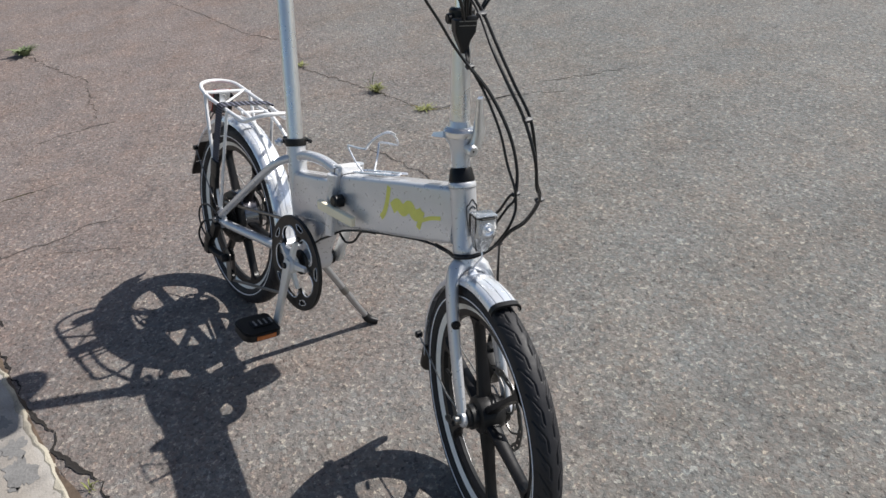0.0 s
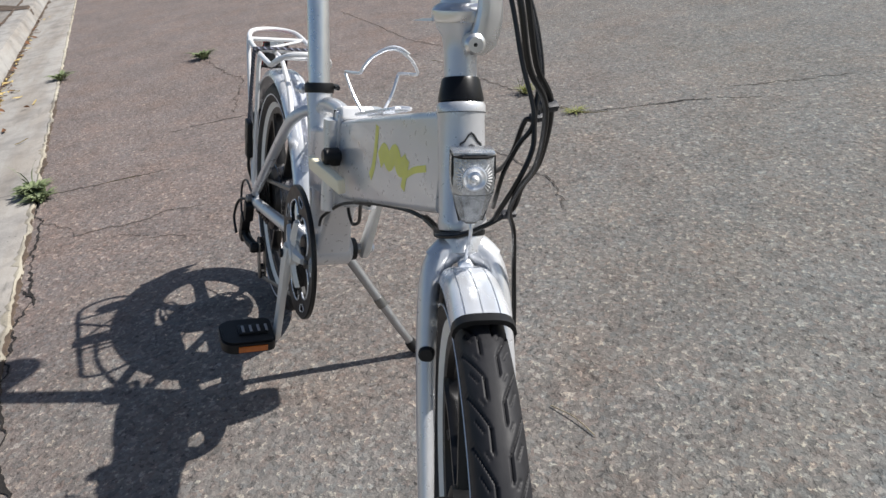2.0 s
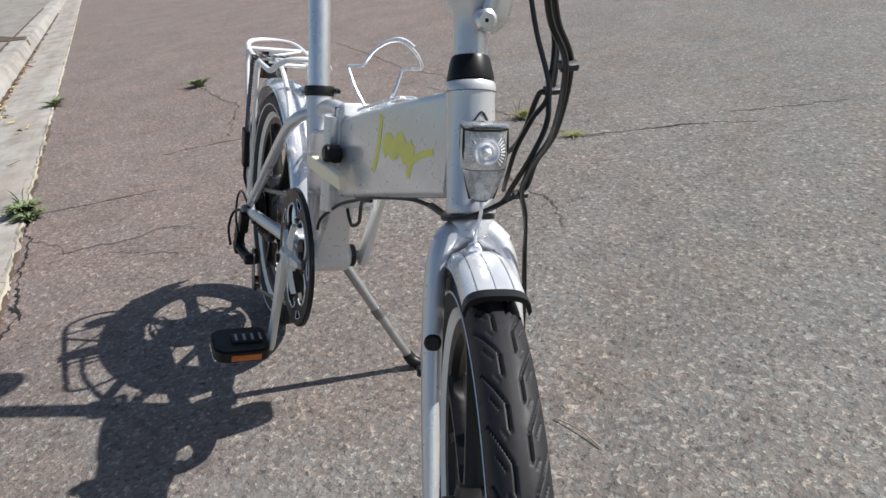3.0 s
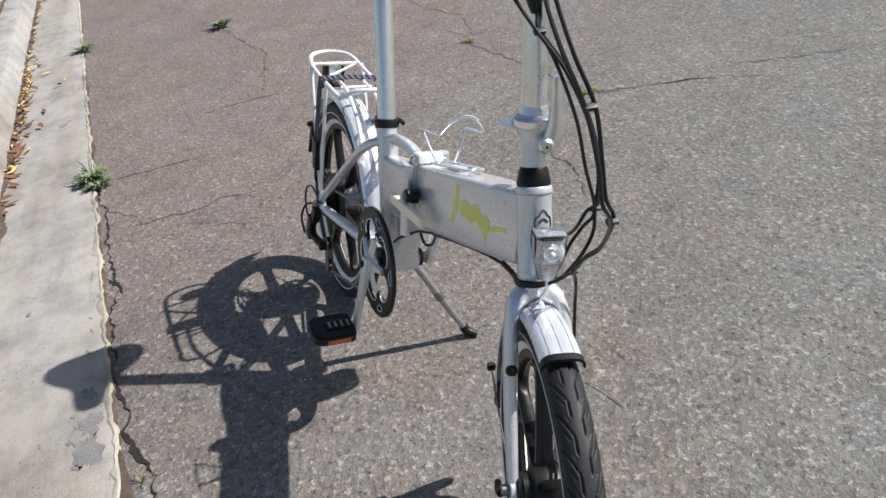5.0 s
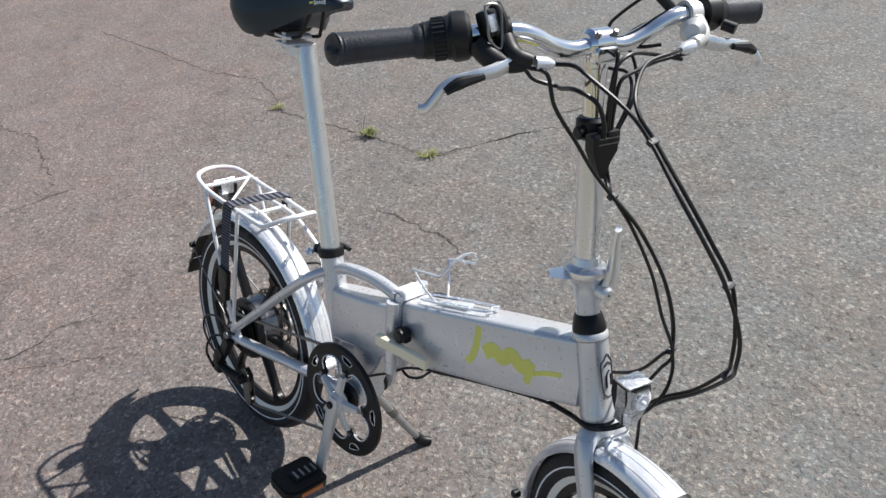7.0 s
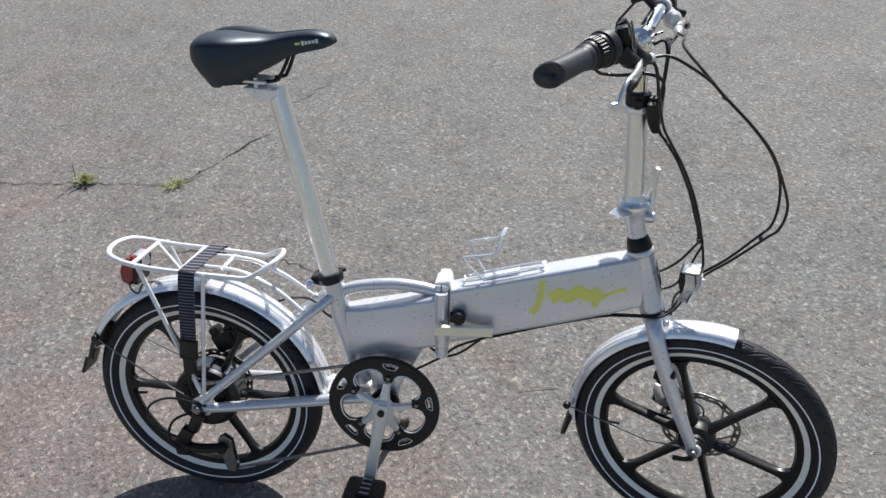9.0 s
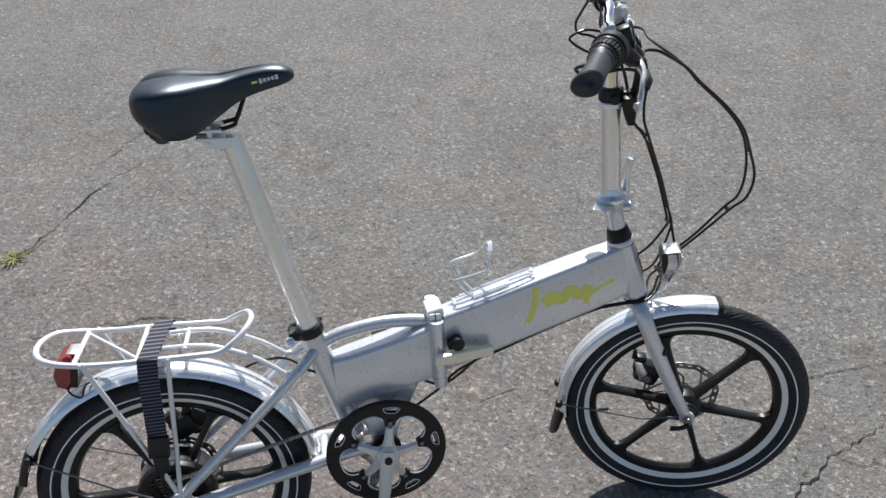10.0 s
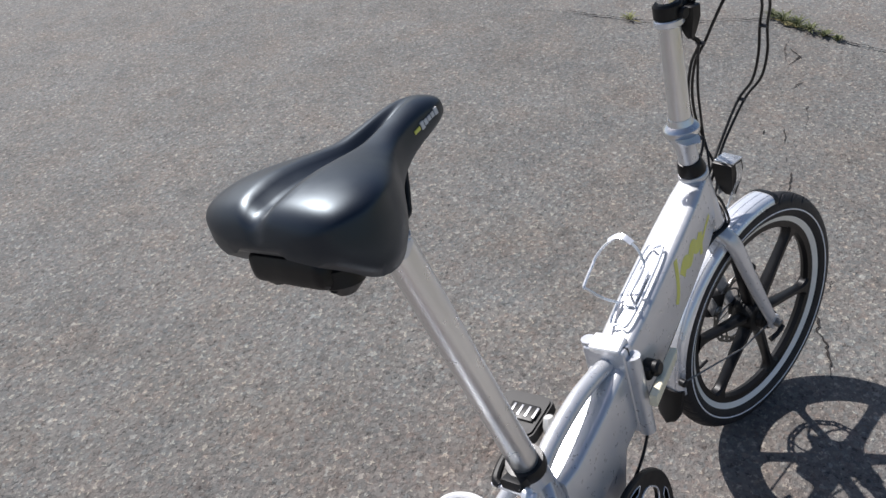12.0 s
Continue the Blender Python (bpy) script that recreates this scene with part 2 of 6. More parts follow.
# ---- shapes ----
def spline(pts, k=6, closed=False):
    """A smooth line through the points."""
    p = [Vector(q) for q in pts]
    n = len(p)
    if n < 3:
        return p
    out = []
    for i in range(n if closed else n - 1):
        a = p[(i - 1) % n] if closed or i else p[0] * 2 - p[1]
        b, c = p[i], p[(i + 1) % n]
        d = p[(i + 2) % n] if closed or i + 2 < n else p[-1] * 2 - p[-2]
        for j in range(k):
            t = j / k
            out.append(0.5 * (2 * b + (c - a) * t + (2 * a - 5 * b + 4 * c - d) * t * t + (3 * b - a - 3 * c + d) * t ** 3))
    if not closed:
        out.append(p[-1])
    return out


class Geo:
    """Vertices and faces that become one mesh."""

    def __init__(self):
        self.v, self.f = [], []

    def add(self, verts, faces):
        base = len(self.v)
        self.v += [Vector(q) for q in verts]
        self.f += [tuple(base + i for i in face) for face in faces]
        return self

    def loft(self, rings, closed=False, caps=True):
        m, n = len(rings), len(rings[0])
        faces = []
        for i in range(m if closed else m - 1):
            for j in range(n):
                faces.append((i * n + j, i * n + (j + 1) % n, (i + 1) % m * n + (j + 1) % n, (i + 1) % m * n + j))
        if caps and not closed:
            faces += [tuple(reversed(range(n))), tuple(range((m - 1) * n, m * n))]
        return self.add([q for ring in rings for q in ring], faces)

    def tube(self, pts, r, n=10, k=0, closed=False, flat=None, side=None):
        """A round bar along the points; flat: the second half-width, across side."""
        line = spline(pts, k, closed) if k else [Vector(q) for q in pts]
        m = len(line)
        radii = r if isinstance(r, (list, tuple)) else [r] * 2
        rings, normal = [], None
        for i, q in enumerate(line):
            a = line[i - 1] if closed or i else q
            b = line[(i + 1) % m] if closed or i + 1 < m else q
            t = (b - a).normalized()
            if side is not None:
                normal = Vector(side) - t * Vector(side).dot(t)
            elif normal is None:
                normal = t.orthogonal()
            normal = (normal - t * normal.dot(t)).normalized()
            other = t.cross(normal)
            s = i / max(1, m - 1) * (len(radii) - 1)
            lo = min(int(s), len(radii) - 2)
            rad = radii[lo] + (radii[lo + 1] - radii[lo]) * (s - lo)
            ratio = 1.0 if flat is None else flat / r if not isinstance(r, (list, tuple)) else flat
            rings.append([q + normal * (rad * math.cos(2 * math.pi * j / n)) + other * (rad * ratio * math.sin(2 * math.pi * j / n)) for j in range(n)])
        return self.loft(rings, closed)

    def ribbon(self, pts, half, thick, side, k=0):
        """A flat strip along the points, half-wide across side."""
        line = spline(pts, k) if k else [Vector(q) for q in pts]
        rings = []
        for i, q in enumerate(line):
            t = (line[min(i + 1, len(line) - 1)] - line[max(i - 1, 0)]).normalized()
            s = Vector(side)
            s = (s - t * s.dot(t)).normalized()
            u = t.cross(s)
            rings.append([q - s * half - u * thick, q + s * half - u * thick, q + s * half + u * thick, q - s * half + u * thick])
        return self.loft(rings)

    def lathe(self, profile, centre=(0, 0, 0), axis=(0, 1, 0), n=48, start=None, end=None, closed=True, caps=False):
        """Turns (radius, along) pairs about the axis; the ring closes unless start and end degrees are given."""
        ax = Vector(axis).normalized()
        if abs(ax.y) > 0.99:
            e1, e2 = Vector((1, 0, 0)), Vector((0, 0, 1))
        else:
            e1 = Vector((0, 1, 0))
            e1 = (e1 - ax * e1.dot(ax)).normalized()
            e2 = ax.cross(e1)
        c = Vector(centre)
        full = start is None
        a0, a1 = (0, 360) if full else (start, end)
        rings = []
        for i in range(n if full else n + 1):
            a = radians(a0 + (a1 - a0) * i / n)
            d = e1 * math.cos(a) + e2 * math.sin(a)
            rings.append([c + d * r + ax * h for r, h in profile])
        m, k = len(rings), len(profile)
        faces = []
        for i in range(m if full else m - 1):
            for j in range(k if closed else k - 1):
                faces.append((i * k + j, (i + 1) % m * k + j, (i + 1) % m * k + (j + 1) % k, i * k + (j + 1) % k))
        if not full and closed:
            faces += [tuple(range(k)), tuple(reversed(range((m - 1) * k, m * k)))]
        return self.add([q for ring in rings for q in ring], faces)

    def disc(self, centre, r, half, axis=(0, 1, 0), n=32, bevel=0.15):
        b = min(half, r) * bevel * 2
        return self.lathe([(0.0001, -half), (r - b, -half), (r, -half + b), (r, half - b), (r - b, half), (0.0001, half)], centre, axis, n, closed=False)

    def box(self, centre, size, turn=(0, 0, 0), bevel=0.15, seg=2):
        bm = bmesh.new()
        bmesh.ops.create_cube(bm, size=1)
        bmesh.ops.scale(bm, vec=size, verts=bm.verts)
        if bevel:
            bmesh.ops.bevel(bm, geom=list(bm.edges), offset=min(size) * bevel, segments=seg, affect="EDGES", profile=0.6)
        m = pose(*centre, *turn)
        self.add([m @ v.co for v in bm.verts], [[v.index for v in f.verts] for f in bm.faces])
        bm.free()
        return self

    def prism(self, outline, half, y=0.0, bevel=0.0):
        """An outline in x and z made solid across y."""
        n = len(outline)
        c = Vector((sum(q[0] for q in outline) / n, 0, sum(q[1] for q in outline) / n))
        rings = []
        for yy, s in ((-half, 1 - bevel), (-half * (1 - bevel), 1), (half * (1 - bevel), 1), (half, 1 - bevel)) if bevel else ((-half, 1), (half, 1)):
            rings.append([Vector((c.x + (q[0] - c.x) * s, y + yy, c.z + (q[1] - c.z) * s)) for q in outline])
        return self.loft(rings)

    def moved(self, m):
        self.v = [m @ q for q in self.v]
        return self

    def mesh(self, name, material, angle=32):
        me = bpy.data.meshes.new(name)
        me.from_pydata([tuple(q) for q in self.v], [], self.f)
        bm = bmesh.new()
        bm.from_mesh(me)
        bmesh.ops.recalc_face_normals(bm, faces=bm.faces)
        bm.to_mesh(me)
        bm.free()
        for p in me.polygons:
            p.use_smooth = True
        me.set_sharp_from_angle(angle=radians(angle))
        me.materials.append(material)
        return me


def part(name, geo, material, parent, label="", m=None, angle=32):
    """One mesh object under a thing or a part."""
    if m is not None:
        geo.moved(m)
    ob = new(name, geo.mesh(name, material, angle))
    if parent is not None:
        ob.parent = parent
    return tagged(ob, label)


def thing(name, geo, material, label, category, group="", kind="", angle=32):
    return tagged(part(name, geo, material, None, "", None, angle), label, category, group, kind)


# ---- ground, gutter, kerb, pavement ----
g = Geo()
xs = [-600, -60, -12, -4, 2, 6, 14, 60, 600]
g.add([(x, y, 0) for x in xs for y in xs], [(i * 9 + j, (i + 1) * 9 + j, (i + 1) * 9 + j + 1, i * 9 + j + 1) for i in range(8) for j in range(8)])
ground = thing("ground", g, ASPHALT, "weathered grey-brown asphalt road with coarse stones", "road", kind="structure")

ALONG = Vector((1, 0.06, 0)).normalized()
ACROSS = Vector((0.06, -1, 0)).normalized()


def edge(s, off, z):
    """A point s metres along the gutter's edge and off metres towards the kerb."""
    return Vector((0, -0.695, 0)) + ALONG * s + ACROSS * off + Vector((0, 0, z))


def stations(a, b):
    out, s = [], a
    while s < b - 1e-6:
        out.append(s)
        s += 0.025 if -4.2 < s < 1.4 else 0.12 if -9 < s < 3 else 1.0
    return out + [b]


def strip(profile, a, b, rough, seed):
    """A cast strip with a cross-section of (off, z), its first edges worn by rough metres."""
    g = Geo()
    rings = []
    for s in stations(a, b):
        ring = []
        for i, (off, z) in enumerate(profile):
            w = rough if i < 3 else rough * 0.25
            d = noise.noise(Vector((s * 9, seed, i * 0.15))) * w + noise.noise(Vector((s * 41, seed + 5, i * 0.2))) * w * 0.5
            h = noise.noise(Vector((s * 6, seed + 9, off * 6))) * 0.0004
            ring.append(edge(s, off + d, z + (h if z > 0 else 0)))
        rings.append(ring)
    return g.loft(rings)


PAN = [(0.0, -0.03), (0.0, 0.004), (0.012, 0.0095), (0.12, 0.0085), (0.24, 0.007), (0.352, 0.006), (0.352, -0.03)]
FACE = [(0.355, -0.03), (0.355, 0.012), (0.362, 0.03), (0.382, 0.1), (0.396, 0.124), (0.42, 0.134), (0.545, 0.139), (0.55, 0.132), (0.55, -0.03)]
WALK = [(0.556, -0.03), (0.556, 0.132), (0.562, 0.138), (0.62, 0.139), (1.2, 0.148), (2.4, 0.165), (2.4, -0.03)]
for a, b in ((-40.0, -7.83), (-7.815, 14.0)):
    thing("kerb", strip(FACE, a, b, 0.006, 7), KERB, "low pale concrete kerb with scuffed top", "kerb", kind="structure")
    thing("pavement", strip(WALK, a, b, 0.004, 12), SLAB, "grey-beige concrete pavement slab", "pavement", kind="structure")
gutter = thing("gutter", strip(PAN, -40.0, 14.0, 0.014, 2), GUTTER, "pale worn concrete gutter with a ragged edge", "gutter", kind="structure")
# pale ragged rim where the gutter meets the asphalt
rows = []
for st in stations(-12.0, 3.0):
    w = 0.007 + 0.016 * noise.noise(Vector((st * 5, 3, 0))) + 0.018 * noise.noise(Vector((st * 37, 9, 0)))
    o = 0.012 * noise.noise(Vector((st * 9, 2, 0))) + 0.006 * noise.noise(Vector((st * 41, 7, 0)))
    w = max(0.0035, w)
    rows.append([edge(st, o - 0.005, 0.0), edge(st, o - 0.003, 0.006), edge(st, o + 0.003, 0.0108), edge(st, o + w, 0.0112), edge(st, o + w + 0.006, 0.0082)])
g = Geo()
g.add([q for r in rows for q in r], [(i * 5 + k, i * 5 + k + 1, i * 5 + k + 6, i * 5 + k + 5) for i in range(len(rows) - 1) for k in range(4)])
part("gutter_rim", g, RIM, gutter, "pale yellowish ragged gutter edge")
# dark band aslant over pavement and kerb, reusing the gutter soil's colour
rows = []
for off, z, s0, s1 in ((0.372, 0.07, -7.62, -7.5), (0.388, 0.116, -7.75, -7.52), (0.42, 0.1385, -7.98, -7.55), (0.55, 0.1445, -8.1, -7.62), (0.7, 0.145, -8.5, -7.9), (1.08, 0.152, -9.3, -8.5), (1.6, 0.161, -10.3, -9.4), (2.39, 0.172, -11.8, -10.7)):
    rows.append([edge(s0 + (s1 - s0) * k / 12 + 0.05 * noise.noise(Vector((k * 2.1, off * 9, 4))) * (k in (0, 12)), off, z) for k in range(13)])
g = Geo()
g.add([q for r in rows for q in r], [(i * 13 + k, i * 13 + k + 1, i * 13 + k + 14, i * 13 + k + 13) for i in range(7) for k in range(12)])
part("dark_band", g, SOIL, gutter, "dark band across pavement and kerb")
g = Geo()
g.loft([[edge(s, 2.402, -0.02), edge(s, 2.402, 0.16), edge(s, 60, 0.3), edge(s, 60, -0.02)] for s in (-60, -10, 14, 60)])
thing("verge", g, plain("dry_verge", (0.2, 0.17, 0.09), 0.95, 0, 0.4, 30, 0.01), "dry verge behind the pavement", "verge", kind="structure")

# lighter, smoother asphalt beyond the joint across the road
JOINT = [(2.9, 1.8), (2.97, 1.58), (2.99, 1.26), (3.05, 1.05), (3.18, 0.86), (3.28, 0.68), (3.19, 0.51), (3.15, 0.38), (3.11, 0.19), (3.1, -0.4)]
g = Geo()
line = spline([(x, y, 0) for x, y in JOINT], 5)
g.loft([[Vector((q.x, q.y, -0.02)), Vector((q.x, q.y, 0.001)), Vector((q.x + 0.05, q.y, 0.0025)), Vector((16, q.y * 1.6, 0.004)), Vector((16, q.y * 1.6, -0.02))] for q in line])
thing("road_patch", g, ASPHALT_FAR, "lighter smooth asphalt patch across the road", "road", kind="structure")


def crack(pts, width, material=CRACK, name="crack", z=0.0028, wander=0.012, torn=0.0):
    """A ragged strip laid along the points; the CRACK colours stand for the shade and dirt of an open crack."""
    line = []
    pts = [Vector((x, y, 0)) for x, y in pts]
    for a, b in zip(pts, pts[1:]):
        k = max(2, int((b - a).length / 0.009))
        line += [a.lerp(b, i / k) for i in range(k)]
    line.append(pts[-1])
    g, rows = Geo(), []
    for i, q in enumerate(line):
        t = (line[min(i + 1, len(line) - 1)] - line[max(i - 1, 0)]).normalized()
        s = Vector((-t.y, t.x, 0))
        off = noise.noise(q * 17) * wander + noise.noise(q * 60) * wander * 0.6 + noise.noise(q * 190) * wander * 0.15
        end = min(1.0, min(i, len(line) - 1 - i) / 9 + 0.1)
        gap = min(1.0, max(torn, 2.4 * (noise.noise(q * 5.5 + Vector((8, 2, 0))) + 0.42)))
        w = 0.6 * width * end * (0.04 + 0.96 * gap) * (0.12 + 1.5 * abs(noise.noise(q * 31 + Vector((3, 1, 0)))) + 0.7 * abs(noise.noise(q * 120)))
        if torn:
            w = 0.33 * width * end * (0.35 + 0.75 * abs(noise.noise(q * 23 + Vector((3, 1, 0)))) + 0.35 * abs(noise.noise(q * 90)))
        rows.append([q + s * (off - w) + Vector((0, 0, z)), q + s * off + Vector((0, 0, z - 0.0012)), q + s * (off + w) + Vector((0, 0, z))])
    faces = [(i * 3 + j, i * 3 + j + 1, i * 3 + j + 4, i * 3 + j + 3) for i in range(len(rows) - 1) for j in (0, 1)]
    g.add([q for r in rows for q in r], faces)
    return part(name, g, material, ground)


def soil(a, b, off, z, width, seed, cut):
    """A broken line of soil and litter along the kerb, with ragged tongues."""
    g, run = Geo(), []
    s = a
    while s < b:
        k = noise.noise(Vector((s * 3.1, seed, 0))) + 0.6 * noise.noise(Vector((s * 13, seed, 4))) + 0.5 * noise.noise(Vector((s * 47, seed, 8)))
        w = max(0.0015, width * (k + cut))
        run.append([edge(s + 0.4 * w, off - w, z), edge(s + 0.2 * w, off - 0.5 * w, z + 0.004), edge(s, off + 0.006, z + 0.006)])
        s += 0.016
    g.add([q for r in run for q in r], [(i * 3 + k, i * 3 + k + 1, i * 3 + k + 4, i * 3 + k + 3) for i in range(len(run) - 1) for k in (0, 1)])
    return part("soil", g, SOIL, gutter, "brown soil and litter along the kerb")


soil(-3, 1.2, -0.004, 0.0018, 0.02, 17, 0.2)
soil(-14, 2, 0.354, 0.0105, 0.032, 3, 0.6)
soil(-14, 0, 0.556, 0.1405, 0.022, 8, 0.7)
crack([(-3.92, 0.98), (-3.13, 1.02), (-2.45, 1.03), (-2.09, 1.12), (-1.85, 1.08), (-1.62, 0.98), (-1.48, 0.99), (-1.19, 1.04)], 0.004, CRACK_THIN, wander=0.02)
crack([(-1.19, 1.04), (-1.03, 1.05), (-0.88, 1.07), (-0.7, 1.08)], 0.006, CRACK_THIN, wander=0.018)
crack([(-0.7, 1.08), (-0.62, 1.17), (-0.55, 1.33), (-0.48, 1.46)], 0.006, wander=0.016)
crack([(-0.46, 1.5), (-0.36, 1.6)], 0.004, CRACK_THIN)
crack([(-0.54, 1.37), (-0.46, 1.48)], 0.011)
crack([(-1.62, 0.98), (-1.75, 1.0), (-1.9, 0.97)], 0.006, MOSS, "moss")
crack([(-0.8, 1.06), (-0.66, 1.09), (-0.6, 1.17)], 0.014, MOSS, "moss")
crack([(-1.1, 1.05), (-0.95, 1.06)], 0.009, MOSS, "moss")
crack([(-3.27, -0.04), (-2.72, 0.03), (-2.46, 0.11), (-2.2, 0.06), (-2.09, 0.03), (-1.81, 0.0)], 0.004, CRACK_THIN, wander=0.025)
crack([(-1.74, -0.29), (-1.74, -0.14), (-1.7, 0.05)], 0.0025, CRACK_THIN, wander=0.02)
crack([(-1.28, -0.72), (-1.25, -0.55), (-1.24, -0.42), (-1.22, -0.3)], 0.006, CRACK_THIN, wander=0.018)
crack([(-1.25, -0.55), (-1.23, -0.4)], 0.008, MOSS, "moss")
crack([(-1.02, -0.74), (-0.84, -0.61)], 0.004, CRACK_THIN, wander=0.02)
crack([(-0.84, -0.61), (-0.78, -0.6), (-0.78, -0.5), (-0.76, -0.44), (-0.79, -0.3), (-0.75, -0.2)], 0.0045, CRACK_THIN, wander=0.014)
crack([(-0.7, -0.46), (-0.6, -0.36), (-0.54, -0.27)], 0.003, CRACK_THIN, wander=0.02)
crack([(-0.55, 0.72), (-0.37, 0.735), (-0.21, 0.735), (-0.1, 0.71), (0.0, 0.68)], 0.004, CRACK_THIN, wander=0.016)
crack([(-0.52, 1.62), (-0.46, 1.7), (-0.34, 1.96)], 0.0028, CRACK_THIN, wander=0.02)
crack([(1.2, -0.14), (1.33, -0.075), (1.45, -0.005), (1.62, 0.06)], 0.006, wander=0.016)
crack([(1.62, 0.06), (1.72, 0.1), (1.85, 0.17), (1.95, 0.19)], 0.005, CRACK_THIN, wander=0.018)
crack([(1.45, -0.005), (1.5, -0.04), (1.56, -0.05)], 0.003, CRACK_THIN)
crack([(1.48, 0.22), (1.54, 0.23), (1.69, 0.24), (1.82, 0.255)], 0.005, CRACK_THIN, wander=0.014)
crack([(2.85, 0.5), (2.95, 0.53), (3.08, 0.56)], 0.004, CRACK_THIN)
# the torn strip between gutter and asphalt
crack([(-1.35, -0.76), (-1.1, -0.75), (-1.0, -0.72), (-0.8, -0.715), (-0.63, -0.707)], 0.014, wander=0.02, torn=0.6)
crack([(-0.63, -0.707), (-0.5, -0.69), (-0.394, -0.675)], 0.018, wander=0.014, torn=0.6)
crack([(-0.48, -0.722), (-0.46, -0.7), (-0.41, -0.675), (-0.36, -0.665)], 0.018)
crack([(-0.394, -0.675), (-0.31, -0.69), (-0.23, -0.697), (-0.112, -0.69), (0.017, -0.69)], 0.017, wander=0.016, torn=0.6)
crack([(0.0, -0.685), (0.05, -0.682), (0.114, -0.677), (0.2, -0.654)], 0.03, wander=0.012, torn=0.6)
crack([(0.2, -0.654), (0.235, -0.651), (0.275, -0.656), (0.335, -0.634), (0.425, -0.604)], 0.04, wander=0.016, torn=0.6)
crack([(0.42, -0.606), (0.5, -0.6), (0.62, -0.59), (0.8, -0.6)], 0.02, wander=0.02, torn=0.6)
crack([(0.275, -0.658), (0.3, -0.668)], 0.016)
crack([(0.6, -0.645), (1.3, -0.61)], 0.008, wander=0.008)
crack([(-5.0, -0.99), (-3.0, -0.87), (-1.6, -0.79)], 0.006, wander=0.01)


def smear(x, y, length, width, turn, seed):
    """A dark tar smear with a ragged outline on the gutter."""
    m = pose(x, y, 0.0099, 0, 0, turn)
    pts = [Vector((0, 0, 0))]
    for i in range(36):
        a = 2 * math.pi * i / 36
        k = 1 + 0.6 * noise.noise(Vector((math.cos(a) * 1.6, math.sin(a) * 1.6, seed))) + 0.7 * noise.noise(Vector((math.cos(a) * 5, math.sin(a) * 5, seed)))
        pts.append(Vector((math.cos(a) * length * k / 2, math.sin(a) * width * k / 2, 0)))
    g = Geo().add([m @ q for q in pts], [(0, i + 1, (i + 1) % 36 + 1) for i in range(36)])
    return part("tar_smear", g, TAR, gutter, "dark tar smear")


for args in ((0.084, -0.742, 0.06, 0.032, 20, 1), (0.2, -0.735, 0.07, 0.05, 5, 2), (0.29, -0.733, 0.11, 0.055, 10, 3), (0.19, -0.765, 0.018, 0.014, 0, 4), (0.15, -0.775, 0.014, 0.01, 40, 5), (0.24, -0.78, 0.02, 0.012, 10, 6), (-0.41, -0.93, 0.022, 0.016, 0, 7), (0.33, -0.76, 0.03, 0.012, 60, 8), (-0.2, -0.745, 0.03, 0.006, 20, 9), (-0.27, -0.75, 0.022, 0.006, 30, 10), (-0.1, -0.75, 0.035, 0.007, 25, 11)):
    smear(*args)
crack([(0.2, -0.682), (0.26, -0.676), (0.34, -0.668), (0.44, -0.655)], 0.022, RUST_DIRT, "dirt")
crack([(2.97, 1.58), (2.99, 1.26), (3.05, 1.05), (3.18, 0.86), (3.28, 0.68), (3.19, 0.51), (3.15, 0.38), (3.11, 0.19), (3.1, -0.1)], 0.009, z=0.0085)
crack([(3.27, 0.7), (3.23, 0.58), (3.19, 0.48), (3.16, 0.38)], 0.04, MOSS, "moss", z=0.0095)
crack([(2.99, 1.3), (2.98, 1.16)], 0.02, MOSS, "moss", z=0.0095)
for pts, width in (([(2.98, 0.52), (2.918, 0.458), (2.86, 0.47), (2.826, 0.477)], 0.02), ([(2.69, 0.38), (2.65, 0.392), (2.61, 0.39)], 0.014), ([(2.5, 0.303), (2.47, 0.3), (2.44, 0.29), (2.39, 0.276), (2.33, 0.27)], 0.018), ([(2.25, 0.373), (2.22, 0.37)], 0.02), ([(2.11, 0.256), (2.08, 0.25)], 0.018), ([(2.02, 0.21), (1.97, 0.195), (1.91, 0.187)], 0.018), ([(2.3, 0.33), (2.25, 0.3), (2.18, 0.29)], 0.01)):
    crack(pts, width, wander=0.008)


# ---- weeds and fallen leaves ----
def tuft(rng, blades, height, spread, width, lean=0.6):
    g = Geo()
    for _ in range(blades):
        a = rng.uniform(0, 2 * math.pi)
        h = height * rng.uniform(0.45, 1.0)
        d = Vector((math.cos(a), math.sin(a), 0))
        s = Vector((-d.y, d.x, 0))
        base = d * rng.uniform(0, spread * 0.3) + Vector((0, 0, 0.001))
        reach = spread * rng.uniform(0.3, 1.0)
        w = width * rng.uniform(0.6, 1.2)
        rows = []
        for i in range(6):
            t = i / 5
            q = base + d * (reach * t ** 1.4) + Vector((0, 0, h * math.sin(t * math.pi * lean)))
            half = w * math.sin(math.pi * (0.12 + 0.86 * t)) * 0.5
            rows.append((q - s * half, q + Vector((0, 0, -half * 0.4)), q + s * half))
        g.add([q for r in rows for q in r], [(i * 3 + j, i * 3 + j + 1, i * 3 + j + 4, i * 3 + j + 3) for i in range(5) for j in (0, 1)])
    return g


def weed(x, y, z, blades, height, spread, width, seed, label, lean=0.6, leaf=None):
    g = tuft(random.Random(seed), blades, height, spread, width, lean)
    g.moved(pose(x, y, z))
    return thing("weed", g, leaf or (LEAF if height > 0.033 else LEAF_MOSS), label, "weed", "weeds in the cracks")


weed(-1.3, -0.775, 0.006, 150, 0.042, 0.07, 0.017, 1, "bushy green weed growing at the gutter's edge")
